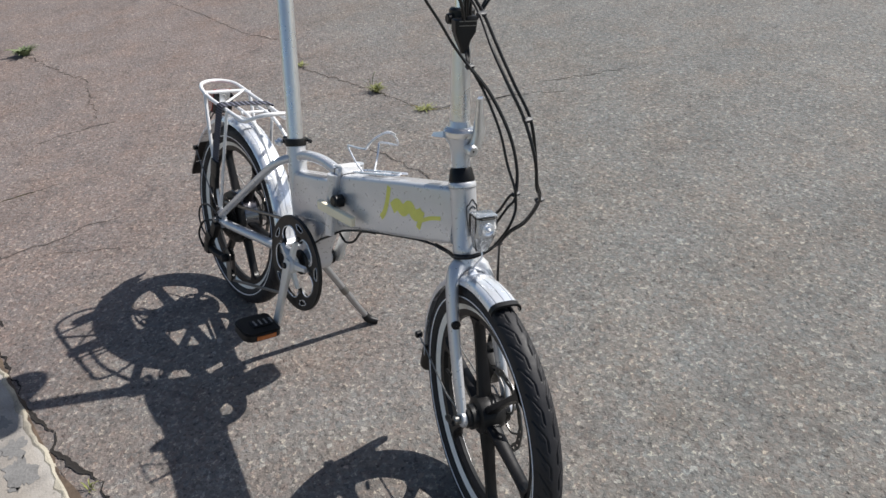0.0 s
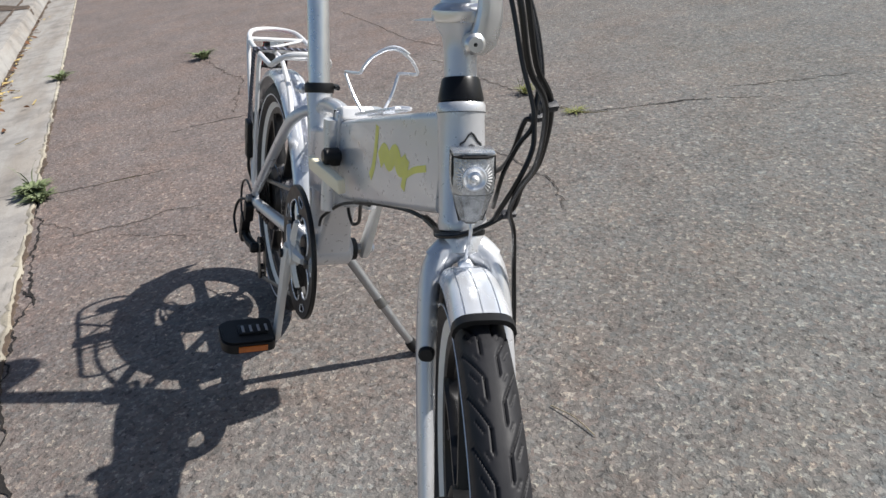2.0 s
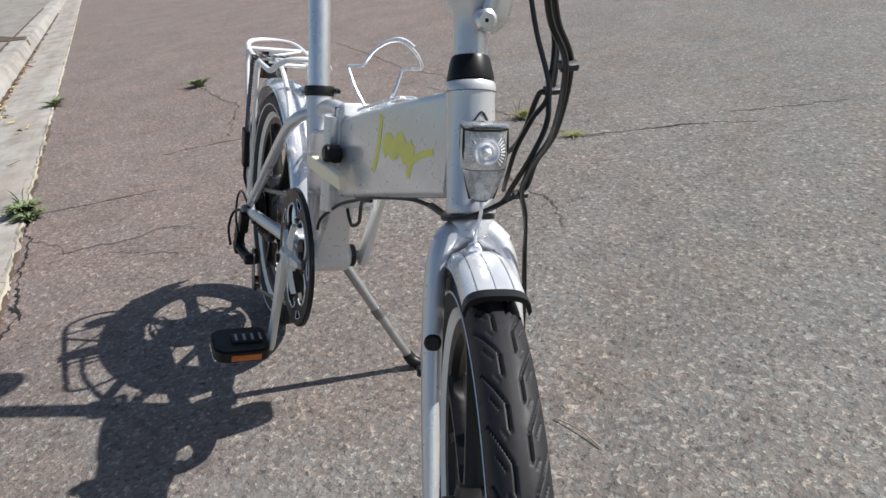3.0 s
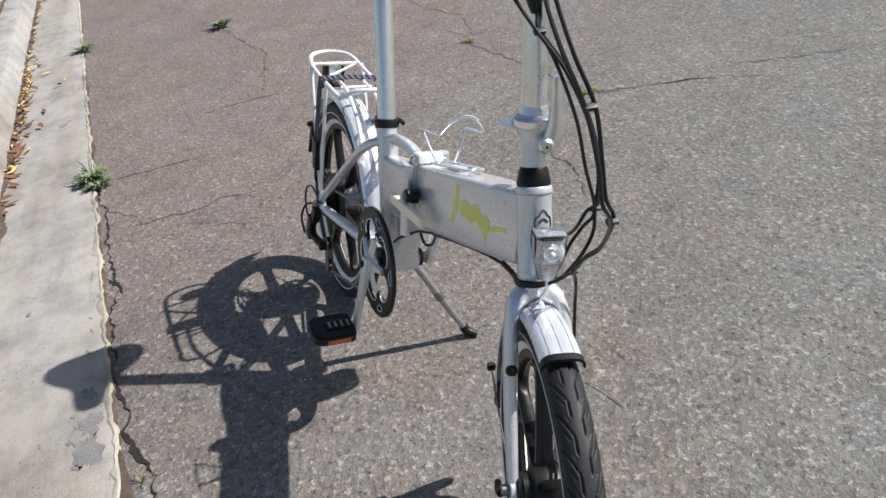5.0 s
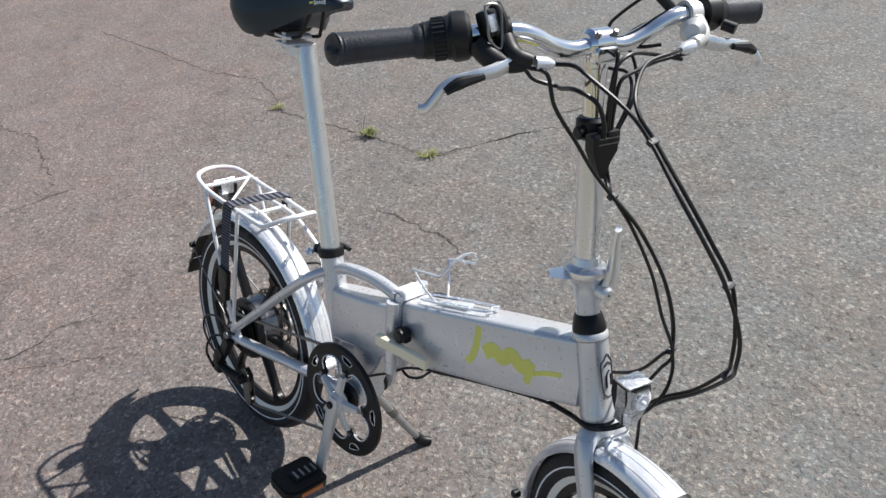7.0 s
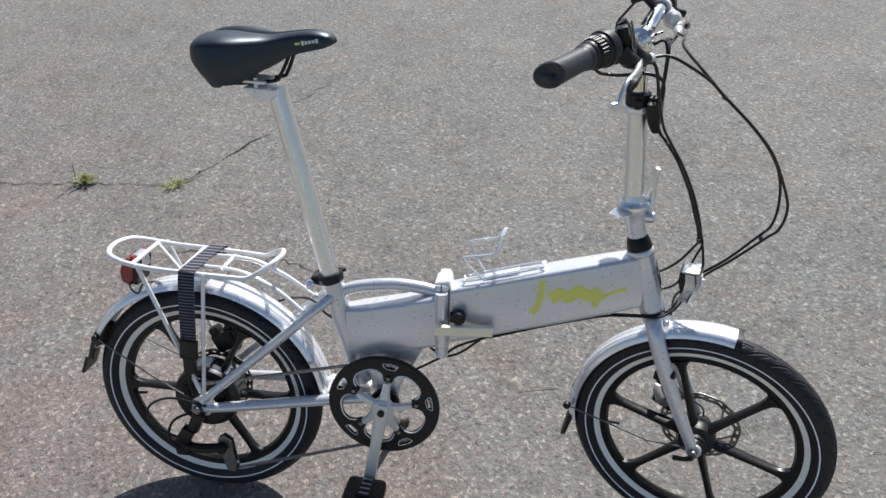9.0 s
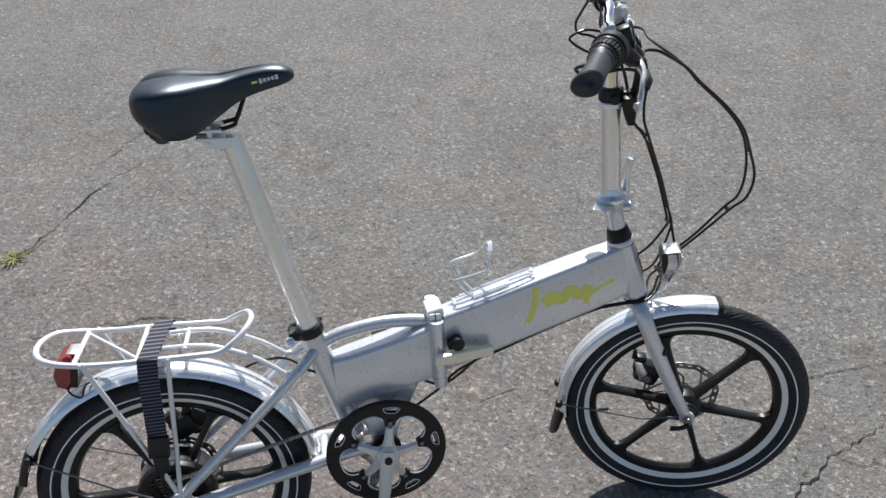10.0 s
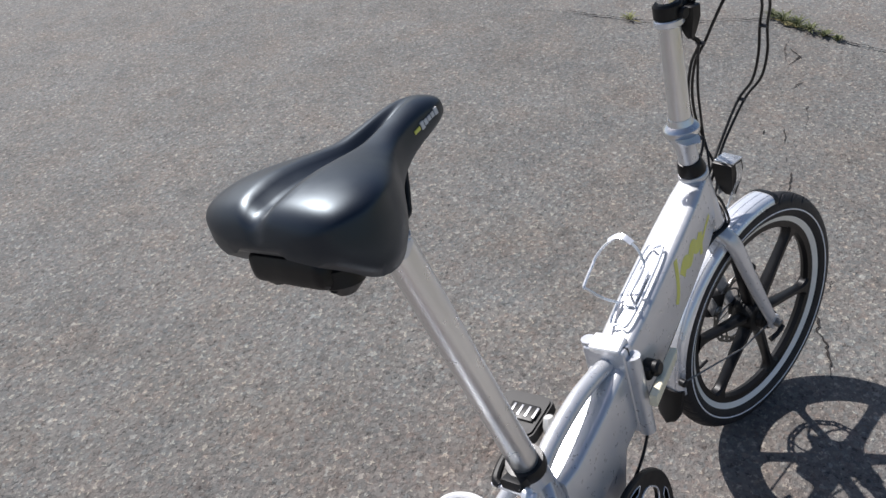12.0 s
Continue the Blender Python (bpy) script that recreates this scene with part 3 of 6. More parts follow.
weed(-1.23, -0.745, 0.0, 60, 0.034, 0.07, 0.014, 21, "low green weed spreading over the asphalt edge")
weed(-1.36, -0.785, 0.008, 7, 0.11, 0.06, 0.006, 22, "thin stalks of weed beside the gutter", 0.52)
weed(-3.6, -0.9, 0.004, 50, 0.045, 0.1, 0.013, 2, "small green weed in the gutter joint")
weed(-3.27, -0.04, 0.0, 60, 0.05, 0.09, 0.016, 3, "leafy green weed in an asphalt crack")
weed(-1.03, 1.06, 0.0, 120, 0.03, 0.05, 0.0032, 4, "yellow-green grass tuft in an asphalt crack")
weed(-1.06, 1.055, 0.0, 7, 0.075, 0.06, 0.003, 24, "thin grass stalks in an asphalt crack", 0.55)
weed(-0.68, 1.09, 0.0, 80, 0.012, 0.055, 0.003, 5, "low moss and grass along a crack")
weed(-1.64, 0.99, 0.0, 50, 0.014, 0.05, 0.0035, 6, "low moss and grass along a crack")
weed(0.44, -0.625, 0.0, 10, 0.02, 0.024, 0.005, 7, "small grass tuft at the gutter's edge")
weed(0.7, -0.64, 0.0, 26, 0.04, 0.05, 0.006, 8, "small grass tuft at the gutter's edge")
for k, (x, y, size) in enumerate(((3.3, 0.7, 0.7), (3.27, 0.64, 1.0), (3.23, 0.57, 0.9), (3.2, 0.51, 0.8), (3.17, 0.44, 0.6), (3.15, 0.38, 0.45))):
    weed(x, y, 0.004, 50, 0.032 * size + 0.004, 0.07 * size, 0.006, 30 + k, "low weed in the joint across the road", 0.6, LEAF_DULL)
weed(3.0, 1.25, 0.004, 30, 0.025, 0.05, 0.006, 11, "low weed in the joint across the road")

def twig(pts, r, label):
    g = Geo().tube([(x, y, z) for x, y, z in pts], r, 6, 5)
    return thing("twig", g, TWIG, label, "twig", "twigs on the asphalt")


twig([(0.659, 0.293, 0.003), (0.707, 0.311, 0.006), (0.758, 0.320, 0.003)], 0.0011, "pale dry straw lying on the asphalt")

rng = random.Random(31)
LEAVES = []
for k in range(4):
    g = Geo()
    L, W = 0.035 + 0.012 * k, 0.008 + 0.004 * (k % 2)
    rows = []
    for i in range(7):
        t = i / 6
        half = W * math.sin(math.pi * (0.06 + 0.9 * t))
        up = 0.004 + 0.008 * math.sin(t * 3 + k)
        rows.append((Vector((t * L - L / 2, -half, up + 0.003)), Vector((t * L - L / 2, 0, up)), Vector((t * L - L / 2, half, up + 0.003))))
    g.add([q for r in rows for q in r], [(i * 3 + j, i * 3 + j + 1, i * 3 + j + 4, i * 3 + j + 3) for i in range(6) for j in (0, 1)])
    LEAVES.append(g.mesh("fallen_leaf", (LEAF_DRY, LEAF_BROWN)[k % 2]))
for i in range(160):
    s = rng.choice((rng.uniform(-7.5, -1.2), rng.uniform(-3.9, -1.7)))
    off = 0.335 - abs(rng.gauss(0, 0.022)) if rng.random() < 0.94 else rng.uniform(0.1, 0.34)
    if rng.random() < 0.2:
        s, off = rng.uniform(-6.5, -3.2), rng.uniform(0.54, 0.6)
    q = edge(s, off, 0.148 if off > 0.4 else 0.016)
    k = rng.randrange(4)
    ob = new("fallen_leaf", LEAVES[k])
    ob.matrix_world = pose(q.x, q.y, q.z, rng.uniform(-18, 18), rng.uniform(-12, 12), rng.uniform(0, 360))
    tagged(ob, "dry yellow fallen leaf against the kerb" if k % 2 == 0 else "curled brown fallen leaf against the kerb", "leaf", "fallen leaves along the kerb")


# ---- the bicycle: x forward, y to its left, z up from the rear hub ----
LEAN, HEADING = 15.2, 2.3
BIKE_AT = (0.46, 0.06, 0.0)
bicycle = new("bicycle")
bicycle.matrix_world = pose(*BIKE_AT)
tagged(bicycle, "silver folding electric bicycle leaning on its kickstand beside the gutter", "bicycle")
LOCAL = pose(*BIKE_AT).inverted() @ pose(0.0046, -0.0044, 0.2447, -LEAN, 0, HEADING)
HEAD, UP = Vector((0.924, 0, 0.251)), Vector((-0.279, 0, 0.960)).normalized()
STEER = LOCAL @ Matrix.Translation(HEAD) @ Matrix.Rotation(radians(-17.5), 4, UP) @ Matrix.Translation(-HEAD)
FH = Vector((1.036, 0, -0.003))


def b(name, geo, material, parent=bicycle, label="", angle=32):
    return part(name, geo, material, parent, label, LOCAL.copy(), angle)


def s(name, geo, material, parent=bicycle, label="", angle=32):
    return part(name, geo, material, parent, label, STEER.copy(), angle)


def tyre_geo(c, flip=1):
    """A tyre with slanting grooves cut into the tread."""
    section = [(0.2035, -0.0125), (0.209, -0.0175), (0.2165, -0.0215), (0.226, -0.0232), (0.2335, -0.0222)]
    tread = []
    for i in range(37):
        y = -0.021 + 0.042 * i / 36
        tread.append((y, 0.2512 - 0.0121 * (abs(y) / 0.021) ** 2.6))
    n = 1600
    prof = section + [(r, y) for y, r in tread] + [(r, -y) for r, y in reversed(section)]
    k = len(prof)
    verts = []
    for i in range(n):
        a = 2 * math.pi * i / n
        arc = a * 0.247
        for j, (r, y) in enumerate(prof):
            if 5 <= j < k - 5:
                side = 0.5 if y > 0 else 0.0
                z = abs(y)
                bend = 2.1 * z + 34.0 * max(0.0, z - 0.011) ** 2
                u = (flip * arc - bend) / 0.0431 + side
                f = u - math.floor(u)
                v = abs(f - 0.5)
                # long bent groove from the shoulder, its leg along the centre ridge, and two short sipes
                if z > 0.0062:
                    r -= 0.0034 * max(0.0, 1 - (v / 0.052) ** 2) * min(1.0, (z - 0.0062) / 0.0015)
                if abs(z - 0.0068) < 0.0013 and f < 0.5:
                    r -= 0.003 * min(1.0, f / 0.06)
                if 0.0105 < z < 0.0165:
                    r -= 0.0026 * max(0.0, 1 - abs(f - 0.17) / 0.05)
                if 0.0085 < z < 0.0125:
                    r -= 0.0018 * max(0.0, 1 - abs(f - 0.8) / 0.05)
            verts.append((c.x + r * math.cos(a), c.y + y, c.z + r * math.sin(a)))
    faces = [(i * k + j, (i + 1) % n * k + j, (i + 1) % n * k + j + 1, i * k + j + 1) for i in range(n) for j in range(k - 1)]
    return Geo().add(verts, faces)


def wheel(put, c, name, phase, label):
    rim = put(name, Geo().lathe([(0.183, -0.0085), (0.1985, -0.0105), (0.1985, 0.0105), (0.183, 0.0085), (0.1795, 0.0)], c, n=120), GLOSS, bicycle, label)
    put("tyre", tyre_geo(c), RUBBER, rim, "black rubber tyre with slanting tread grooves", 170)
    for y in (-1, 1):
        put("rim_wall", Geo().lathe([(0.1955, y * 0.0098), (0.1975, y * 0.0112), (0.2125, y * 0.0182), (0.2155, y * 0.0192), (0.217, y * 0.017), (0.205, y * 0.009)], c, n=120), RIMWALL, rim, "pale machined rim side wall")
        put("reflective_stripe", Geo().lathe([(0.2213, y * 0.0228), (0.2215, y * 0.0237), (0.2236, y * 0.024), (0.224, y * 0.0232)], c, n=120), STRIPE, rim, "silver reflective stripe on the tyre")
    for i in range(6):
        a = radians(phase + 60 * i)
        d, t = Vector((math.cos(a), 0, math.sin(a))), Vector((-math.sin(a), 0, math.cos(a)))
        rings = []
        for r, w, h in ((0.02, 0.009, 0.014), (0.05, 0.0075, 0.0125), (0.11, 0.0062, 0.0105), (0.155, 0.0066, 0.01), (0.17, 0.0095, 0.0105), (0.178, 0.016, 0.011), (0.1835, 0.027, 0.0112)):
            q = Vector(c) + d * r
            ring = []
            for u, v in ((-1, -0.55), (-0.6, -1), (0.6, -1), (1, -0.55), (1, 0.55), (0.6, 1), (-0.6, 1), (-1, 0.55)):
                ring.append(q + t * (u * w) + Vector((0, v * h, 0)))
            rings.append(ring)
        put("spoke", Geo().loft(rings), GLOSS, rim)
    g = Geo()
    g.tube([Vector(c) + Vector((0.178 * math.cos(radians(187)), -0.004, 0.178 * math.sin(radians(187)))), Vector(c) + Vector((0.155 * math.cos(radians(187)), -0.004, 0.155 * math.sin(radians(187))))], 0.0032, 8)
    put("tyre_valve", g, BLACK, rim)
    return rim


def rotor(put, c, y, r, parent):
    g = Geo()
    n = 96
    verts, faces = [], []
    for yy in (y - 0.001, y + 0.001):
        for i in range(n):
            a = 2 * math.pi * i / n
            ro = r + 0.0009 * math.sin(a * 12)
            ri = r - 0.0145 + 0.0012 * math.sin(a * 12)
            for q in (ri, ri + 0.0048, ro - 0.0048, ro):
                verts.append((c[0] + q * math.cos(a), yy, c[2] + q * math.sin(a)))
    m = 4 * n
    for i in range(n):
        j = (i + 1) % n
        for k in range(3):
            # drilled slots round the middle of the band
            if k != 1 or i % 4 > 1:
                faces += [(i * 4 + k, i * 4 + k + 1, j * 4 + k + 1, j * 4 + k), (m + i * 4 + k, m + j * 4 + k, m + j * 4 + k + 1, m + i * 4 + k + 1)]
        faces += [(i * 4 + 3, m + i * 4 + 3, m + j * 4 + 3, j * 4 + 3), (i * 4, j * 4, m + j * 4, m + i * 4)]
    g.add(verts, faces)
    for i in range(6):
        a = radians(60 * i + 15)
        p = Vector((c[0], y, c[2]))
        g.tube([p + Vector((0.02 * math.cos(a), 0, 0.02 * math.sin(a))), p + Vector((0.045 * math.cos(a + 0.25), 0, 0.045 * math.sin(a + 0.25))), p + Vector(((r - 0.012) * math.cos(a + 0.7), 0, (r - 0.012) * math.sin(a + 0.7)))], 0.0022, 6, 4)
    return put("brake_disc", g, STEEL, parent, "drilled steel brake disc")


def fender(put, c, name, r, a0, a1, label, half=0.031):
    """A rolled metal mudguard with a rubber edge at its ends."""
    prof = []
    for i in range(13):
        u = -1 + 2 * i / 12
        prof.append((r - 0.016 * abs(u) ** 3.0, half * math.sin(u * 1.45) / math.sin(1.45)))
    inner = [(q - 0.0012, y * 0.965) for q, y in reversed(prof)]
    ob = put(name, Geo().lathe(prof + inner, c, n=64, start=a0, end=a1), CHROME, bicycle, label)
    for u in (-0.4, 0.0, 0.4):
        y = half * math.sin(u * 1.45) / math.sin(1.45)
        rr = r - 0.016 * abs(u) ** 3.0
        put("groove", Geo().lathe([(rr - 0.0008, y - 0.0005), (rr + 0.0004, y - 0.0004), (rr + 0.0004, y + 0.0004), (rr - 0.0008, y + 0.0005)], c, n=64, start=a0 + 0.6, end=a1 - 0.6), FLUTE, ob, "fine line pressed into the mudguard")
    lip = [(q + 0.001, y * 1.01) for q, y in prof] + [(q - 0.002, y * 0.96) for q, y in reversed(prof)]
    return ob, prof, lip


# wheels
rear = wheel(b, Vector((0, 0, 0)), "rear_wheel", 59, "black six-spoke cast rear wheel")
front = wheel(s, FH, "front_wheel", 47, "black six-spoke cast front wheel turned slightly")
g = Geo().lathe([(0.012, -0.042), (0.019, -0.041), (0.02, -0.034), (0.0235, -0.033), (0.0235, -0.022), (0.034, -0.018), (0.036, -0.01), (0.036, 0.014), (0.03, 0.026), (0.024, 0.03), (0.024, 0.04), (0.012, 0.042)], FH, n=40)
s("hub", g, BLACK, front, "black front hub")
rotor(s, FH, 0.034, 0.08, front)
g = Geo().lathe([(0.012, -0.045), (0.03, -0.044), (0.034, -0.036), (0.056, -0.035), (0.07, -0.031), (0.0725, -0.024), (0.0725, 0.022), (0.066, 0.03), (0.034, 0.036), (0.03, 0.044), (0.012, 0.045)], (0, 0, 0), n=56)
b("hub_motor", g, BLACK, rear, "black drum of the hub motor")
b("hub_ring", Geo().lathe([(0.072, -0.0215), (0.0738, -0.02), (0.0738, 0.016), (0.072, 0.0175)], (0, 0, 0), n=56), GUNMETAL, rear, "shiny dark drum of the hub")
rotor(b, (0, 0, 0), 0.043, 0.078, rear)
g = Geo()
for i, r in enumerate((0.056, 0.05, 0.044, 0.038, 0.033, 0.029)):
    n = 40
    ring = [(r + (0.003 if j % 2 else -0.001), 0) for j in range(n)]
    pts = [[Vector((ring[j][0] * math.cos(2 * math.pi * j / n), -0.042 - i * 0.0036 + dy, ring[j][0] * math.sin(2 * math.pi * j / n))) for j in range(n)] for dy in (-0.0009, 0.0009)]
    b("sprocket", Geo().loft(pts), FREEWHEEL, rear, "dark oiled steel sprocket")

# frame
FRAME_LABEL = "silver painted box-section frame"


def beam(sections):
    """A rounded box beam through (x, top z, bottom z, half width) sections."""
    rings = []
    for x, top, bot, hw in sections:
        h, mid, r = (top - bot) / 2, (top + bot) / 2, 0.009
        ring = []
        for cy, cz, a0 in ((1, 1, 0), (-1, 1, 90), (-1, -1, 180), (1, -1, 270)):
            for i in range(5):
                a = radians(a0 + 22.5 * i)
                ring.append(Vector((x, cy * (hw - r) + r * math.cos(a), mid + cz * (h - r) + r * math.sin(a))))
        rings.append(ring)
    return Geo().loft(rings)


main = b("front_beam", beam([(0.532, 0.296, 0.178, 0.027), (0.6, 0.3145, 0.1965, 0.029), (0.74, 0.352, 0.237, 0.029), (0.83, 0.375, 0.263, 0.027), (0.893, 0.391, 0.281, 0.022)]), PAINT, bicycle, FRAME_LABEL)
b("rear_beam", beam([(0.322, 0.236, 0.126, 0.022), (0.35, 0.2415, 0.133, 0.027), (0.43, 0.259, 0.15, 0.029), (0.507, 0.278, 0.166, 0.028)]), PAINT, bicycle, "silver painted rear beam")
g = Geo().tube([(0.300, 0, 0.262), (0.345, 0, 0.2795), (0.415, 0, 0.289), (0.47, 0, 0.2855), (0.512, 0, 0.277)], 0.0125, 14, 8)
b("top_tube", g, PAINT, bicycle, "curved silver tube over the rear beam")
g = Geo().tube([(0.291, 0, 0.289), (0.298, 0, 0.255), (0.345, 0, 0.06)], [0.0225, 0.0225, 0.0215], 22)
b("seat_tube", g, PAINT)
ax = UP
g = Geo().lathe([(0.019, 0.0215), (0.0245, 0.023), (0.0252, 0.027), (0.0252, 0.033), (0.0242, 0.036), (0.0242, 0.138), (0.0252, 0.141), (0.0252, 0.148), (0.0235, 0.151), (0.019, 0.152)], HEAD, ax, 36)
b("head_tube", g, PAINT)
b("head_collar", Geo().lathe([(0.0238, 0.1405), (0.0256, 0.1408), (0.0256, 0.1414), (0.0238, 0.1417)], HEAD, ax, 36), BADGE, bicycle, "dark line under the collar of the head tube")
g = Geo().lathe([(0.0234, 0.1525), (0.0234, 0.1555), (0.0198, 0.173), (0.0182, 0.176), (0.012, 0.177), (0.012, 0.1525)], HEAD, ax, 36)
s("headset_cap", g, GLOSS, bicycle, "black tapered headset cover")
# badge on the front of the head tube


def on_head(zz, off, lift=0.0005):
    """A place on the front of the head tube."""
    r = 0.0242 + lift
    a = off / r
    return HEAD + ax * zz + Vector((math.cos(a) * 0.96 * r, math.sin(a) * r, math.cos(a) * r * 0.279))


house = [(0.066, -0.011), (0.105, -0.0125), (0.112, -0.007), (0.12, 0.0), (0.112, 0.007), (0.105, 0.0125), (0.066, 0.011), (0.06, 0.0)]
badge = b("badge", Geo().tube([on_head(z, o) for z, o in house], 0.0011, 6, 3, True), BADGE, bicycle, "dark outlined house-shaped badge on the head tube")
for path in ([(0.103, -0.007), (0.108, 0.0), (0.103, 0.007)], [(0.072, -0.005), (0.09, -0.004), (0.096, 0.002)], [(0.074, 0.005), (0.09, 0.005)]):
    b("badge_mark", Geo().tube([on_head(z, o) for z, o in path], 0.0014, 6, 3), BADGE, badge)
# hinge
hinge = b("frame_hinge", Geo().box((0.5165, 0, 0.2335), (0.026, 0.066, 0.148), bevel=0.22, seg=3), PAINT, bicycle, "silver folding hinge of the frame")
b("hinge_seam", Geo().box((0.5165, 0, 0.2335), (0.0022, 0.0672, 0.149), bevel=0), BADGE, hinge, "dark seam between the hinge plates")
b("hinge_pin", Geo().tube([(0.5175, 0.028, 0.155), (0.5175, 0.028, 0.312)], 0.011, 16), PAINT, hinge)
b("hinge_cap", Geo().box((0.5185, -0.002, 0.3045), (0.031, 0.05, 0.019), (0, -12, 0), 0.3, 3), RACK, hinge)
g = Geo().tube([(0.5175, -0.036, 0.156), (0.5175, -0.036, 0.295)], 0.0125, 16)
b("hinge_barrel", g, PAINT, hinge)
lev = Geo().box((0.5625, -0.0535, 0.2255), (0.113, 0.012, 0.0215), (8, 2, 8), 0.25, 3)
b("hinge_lever", lev, CREAM, hinge, "cream-grey cast clamping lever")
b("hinge_knob", Geo().disc((0.552, -0.044, 0.2485), 0.0125, 0.013, (0, 1, 0), 24).box((0.549, -0.04, 0.246), (0.03, 0.016, 0.02), bevel=0.3), BLACK, hinge, "black clamping knob")
# bottom bracket
BB = Vector((0.400, 0, 0.037))
rings = []
for zz, x0, x1, hw in ((0.158, 0.345, 0.478, 0.024), (0.125, 0.348, 0.462, 0.024), (0.09, 0.362, 0.442, 0.026), (0.06, 0.374, 0.428, 0.03), (0.035, 0.376, 0.424, 0.033)):
    ring = []
    for cx, cy, a0 in ((1, 1, 0), (-1, 1, 90), (-1, -1, 180), (1, -1, 270)):
        for i in range(4):
            a = radians(a0 + 30 * i)
            ring.append(Vector(((x0 + x1) / 2 + cx * ((x1 - x0) / 2 - 0.008) + 0.008 * math.cos(a), cy * (hw - 0.008) + 0.008 * math.sin(a), zz)))
    rings.append(ring)
shell = b("crank_bracket", Geo().loft(rings).disc(BB, 0.0255, 0.038, n=32), PAINT, bicycle, "silver bracket carrying the cranks")
b("crank_axle", Geo().disc(BB, 0.0085, 0.07, n=20), STEEL, shell)
for y in (-0.041, 0.041):
    b("bearing_cup", Geo().disc(BB + Vector((0, y, 0)), 0.03 if y < 0 else 0.0195, 0.005, n=28), BLACK, shell)
# stays
for y in (-1, 1):
    b("chain_stay", Geo().tube([(0.38, y * 0.026, 0.034), (0.31, y * 0.0325, 0.03), (0.24, y * 0.043, 0.024), (0.06, y * 0.062, 0.004), (0.008, y * 0.064, -0.002)], [0.011, 0.0125, 0.012, 0.011, 0.009], 16, 5), PAINT)
    b("seat_stay", Geo().tube([(0.296, y * 0.012, 0.262), (0.27, y * 0.034, 0.244), (0.22, y * 0.046, 0.201), (0.03, y * 0.062, 0.034), (0.008, y * 0.064, 0.014)], [0.01, 0.0105, 0.01, 0.0095, 0.008], 14, 5), PAINT)
    b("dropout", Geo().prism([(-0.018, -0.012), (-0.012, 0.018), (0.005, 0.03), (0.03, 0.03), (0.04, 0.002), (0.02, -0.018), (-0.004, -0.022)], 0.003, y * 0.064), PAINT)
    b("axle_nut", Geo().disc((0, y * 0.074, 0), 0.0095, 0.009, n=12), STEEL, rear)
b("stay_bridge", Geo().tube([(0.283, -0.04, 0.03), (0.283, 0.04, 0.03)], 0.008, 12), PAINT)

# seat
post0, post1 = Vector((0.2955, 0, 0.262)), Vector((0.211, 0, 0.672))
b("seat_post", Geo().tube([post0, post1], 0.0186, 28), ALLOY, bicycle, "long brushed alloy seat post")
pd = (post1 - post0).normalized()
clamp_ring = b("seat_clamp", Geo().lathe([(0.018, -0.008), (0.0245, -0.008), (0.0255, -0.005), (0.0255, 0.006), (0.0245, 0.009), (0.018, 0.009)], Vector((0.2885, 0, 0.296)), pd, 32), BLACK, bicycle, "black quick-release seat clamp")
b("clamp_lug", Geo().box((0.262, 0, 0.292), (0.024, 0.03, 0.016), (0, 12, 0), 0.25), BLACK, clamp_ring)
b("clamp_lever", Geo().tube([(0.252, 0.018, 0.289), (0.258, 0.027, 0.292), (0.285, 0.031, 0.298), (0.312, 0.027, 0.301)], [0.005, 0.0065, 0.0055, 0.004], 10, 5), BLACK, clamp_ring)
b("clamp_nut", Geo().disc((0.252, -0.022, 0.288), 0.0095, 0.007, n=16, bevel=0.3).disc((0.252, -0.031, 0.288), 0.006, 0.004, n=12, bevel=0.3).tube([(0.252, -0.034, 0.288), (0.252, 0.03, 0.288)], 0.0035, 8), CHROME, clamp_ring, "bright clamping nut")

# saddle: half width, top, shoulder and lower edge along its length
SADDLE = [(0.080, 0.040, 0.737, 0.731, 0.723), (0.085, 0.068, 0.752, 0.736, 0.716), (0.097, 0.088, 0.762, 0.742, 0.706), (0.118, 0.098, 0.767, 0.743, 0.688), (0.142, 0.096, 0.768, 0.744, 0.681), (0.166, 0.085, 0.766, 0.743, 0.683),
          (0.190, 0.066, 0.763, 0.742, 0.694), (0.212, 0.047, 0.761, 0.744, 0.706), (0.234, 0.035, 0.763, 0.748, 0.718), (0.258, 0.030, 0.766, 0.751, 0.727), (0.283, 0.028, 0.768, 0.752, 0.733), (0.303, 0.026, 0.766, 0.751, 0.737), (0.317, 0.021, 0.761, 0.750, 0.741), (0.325, 0.010, 0.754, 0.749, 0.745)]


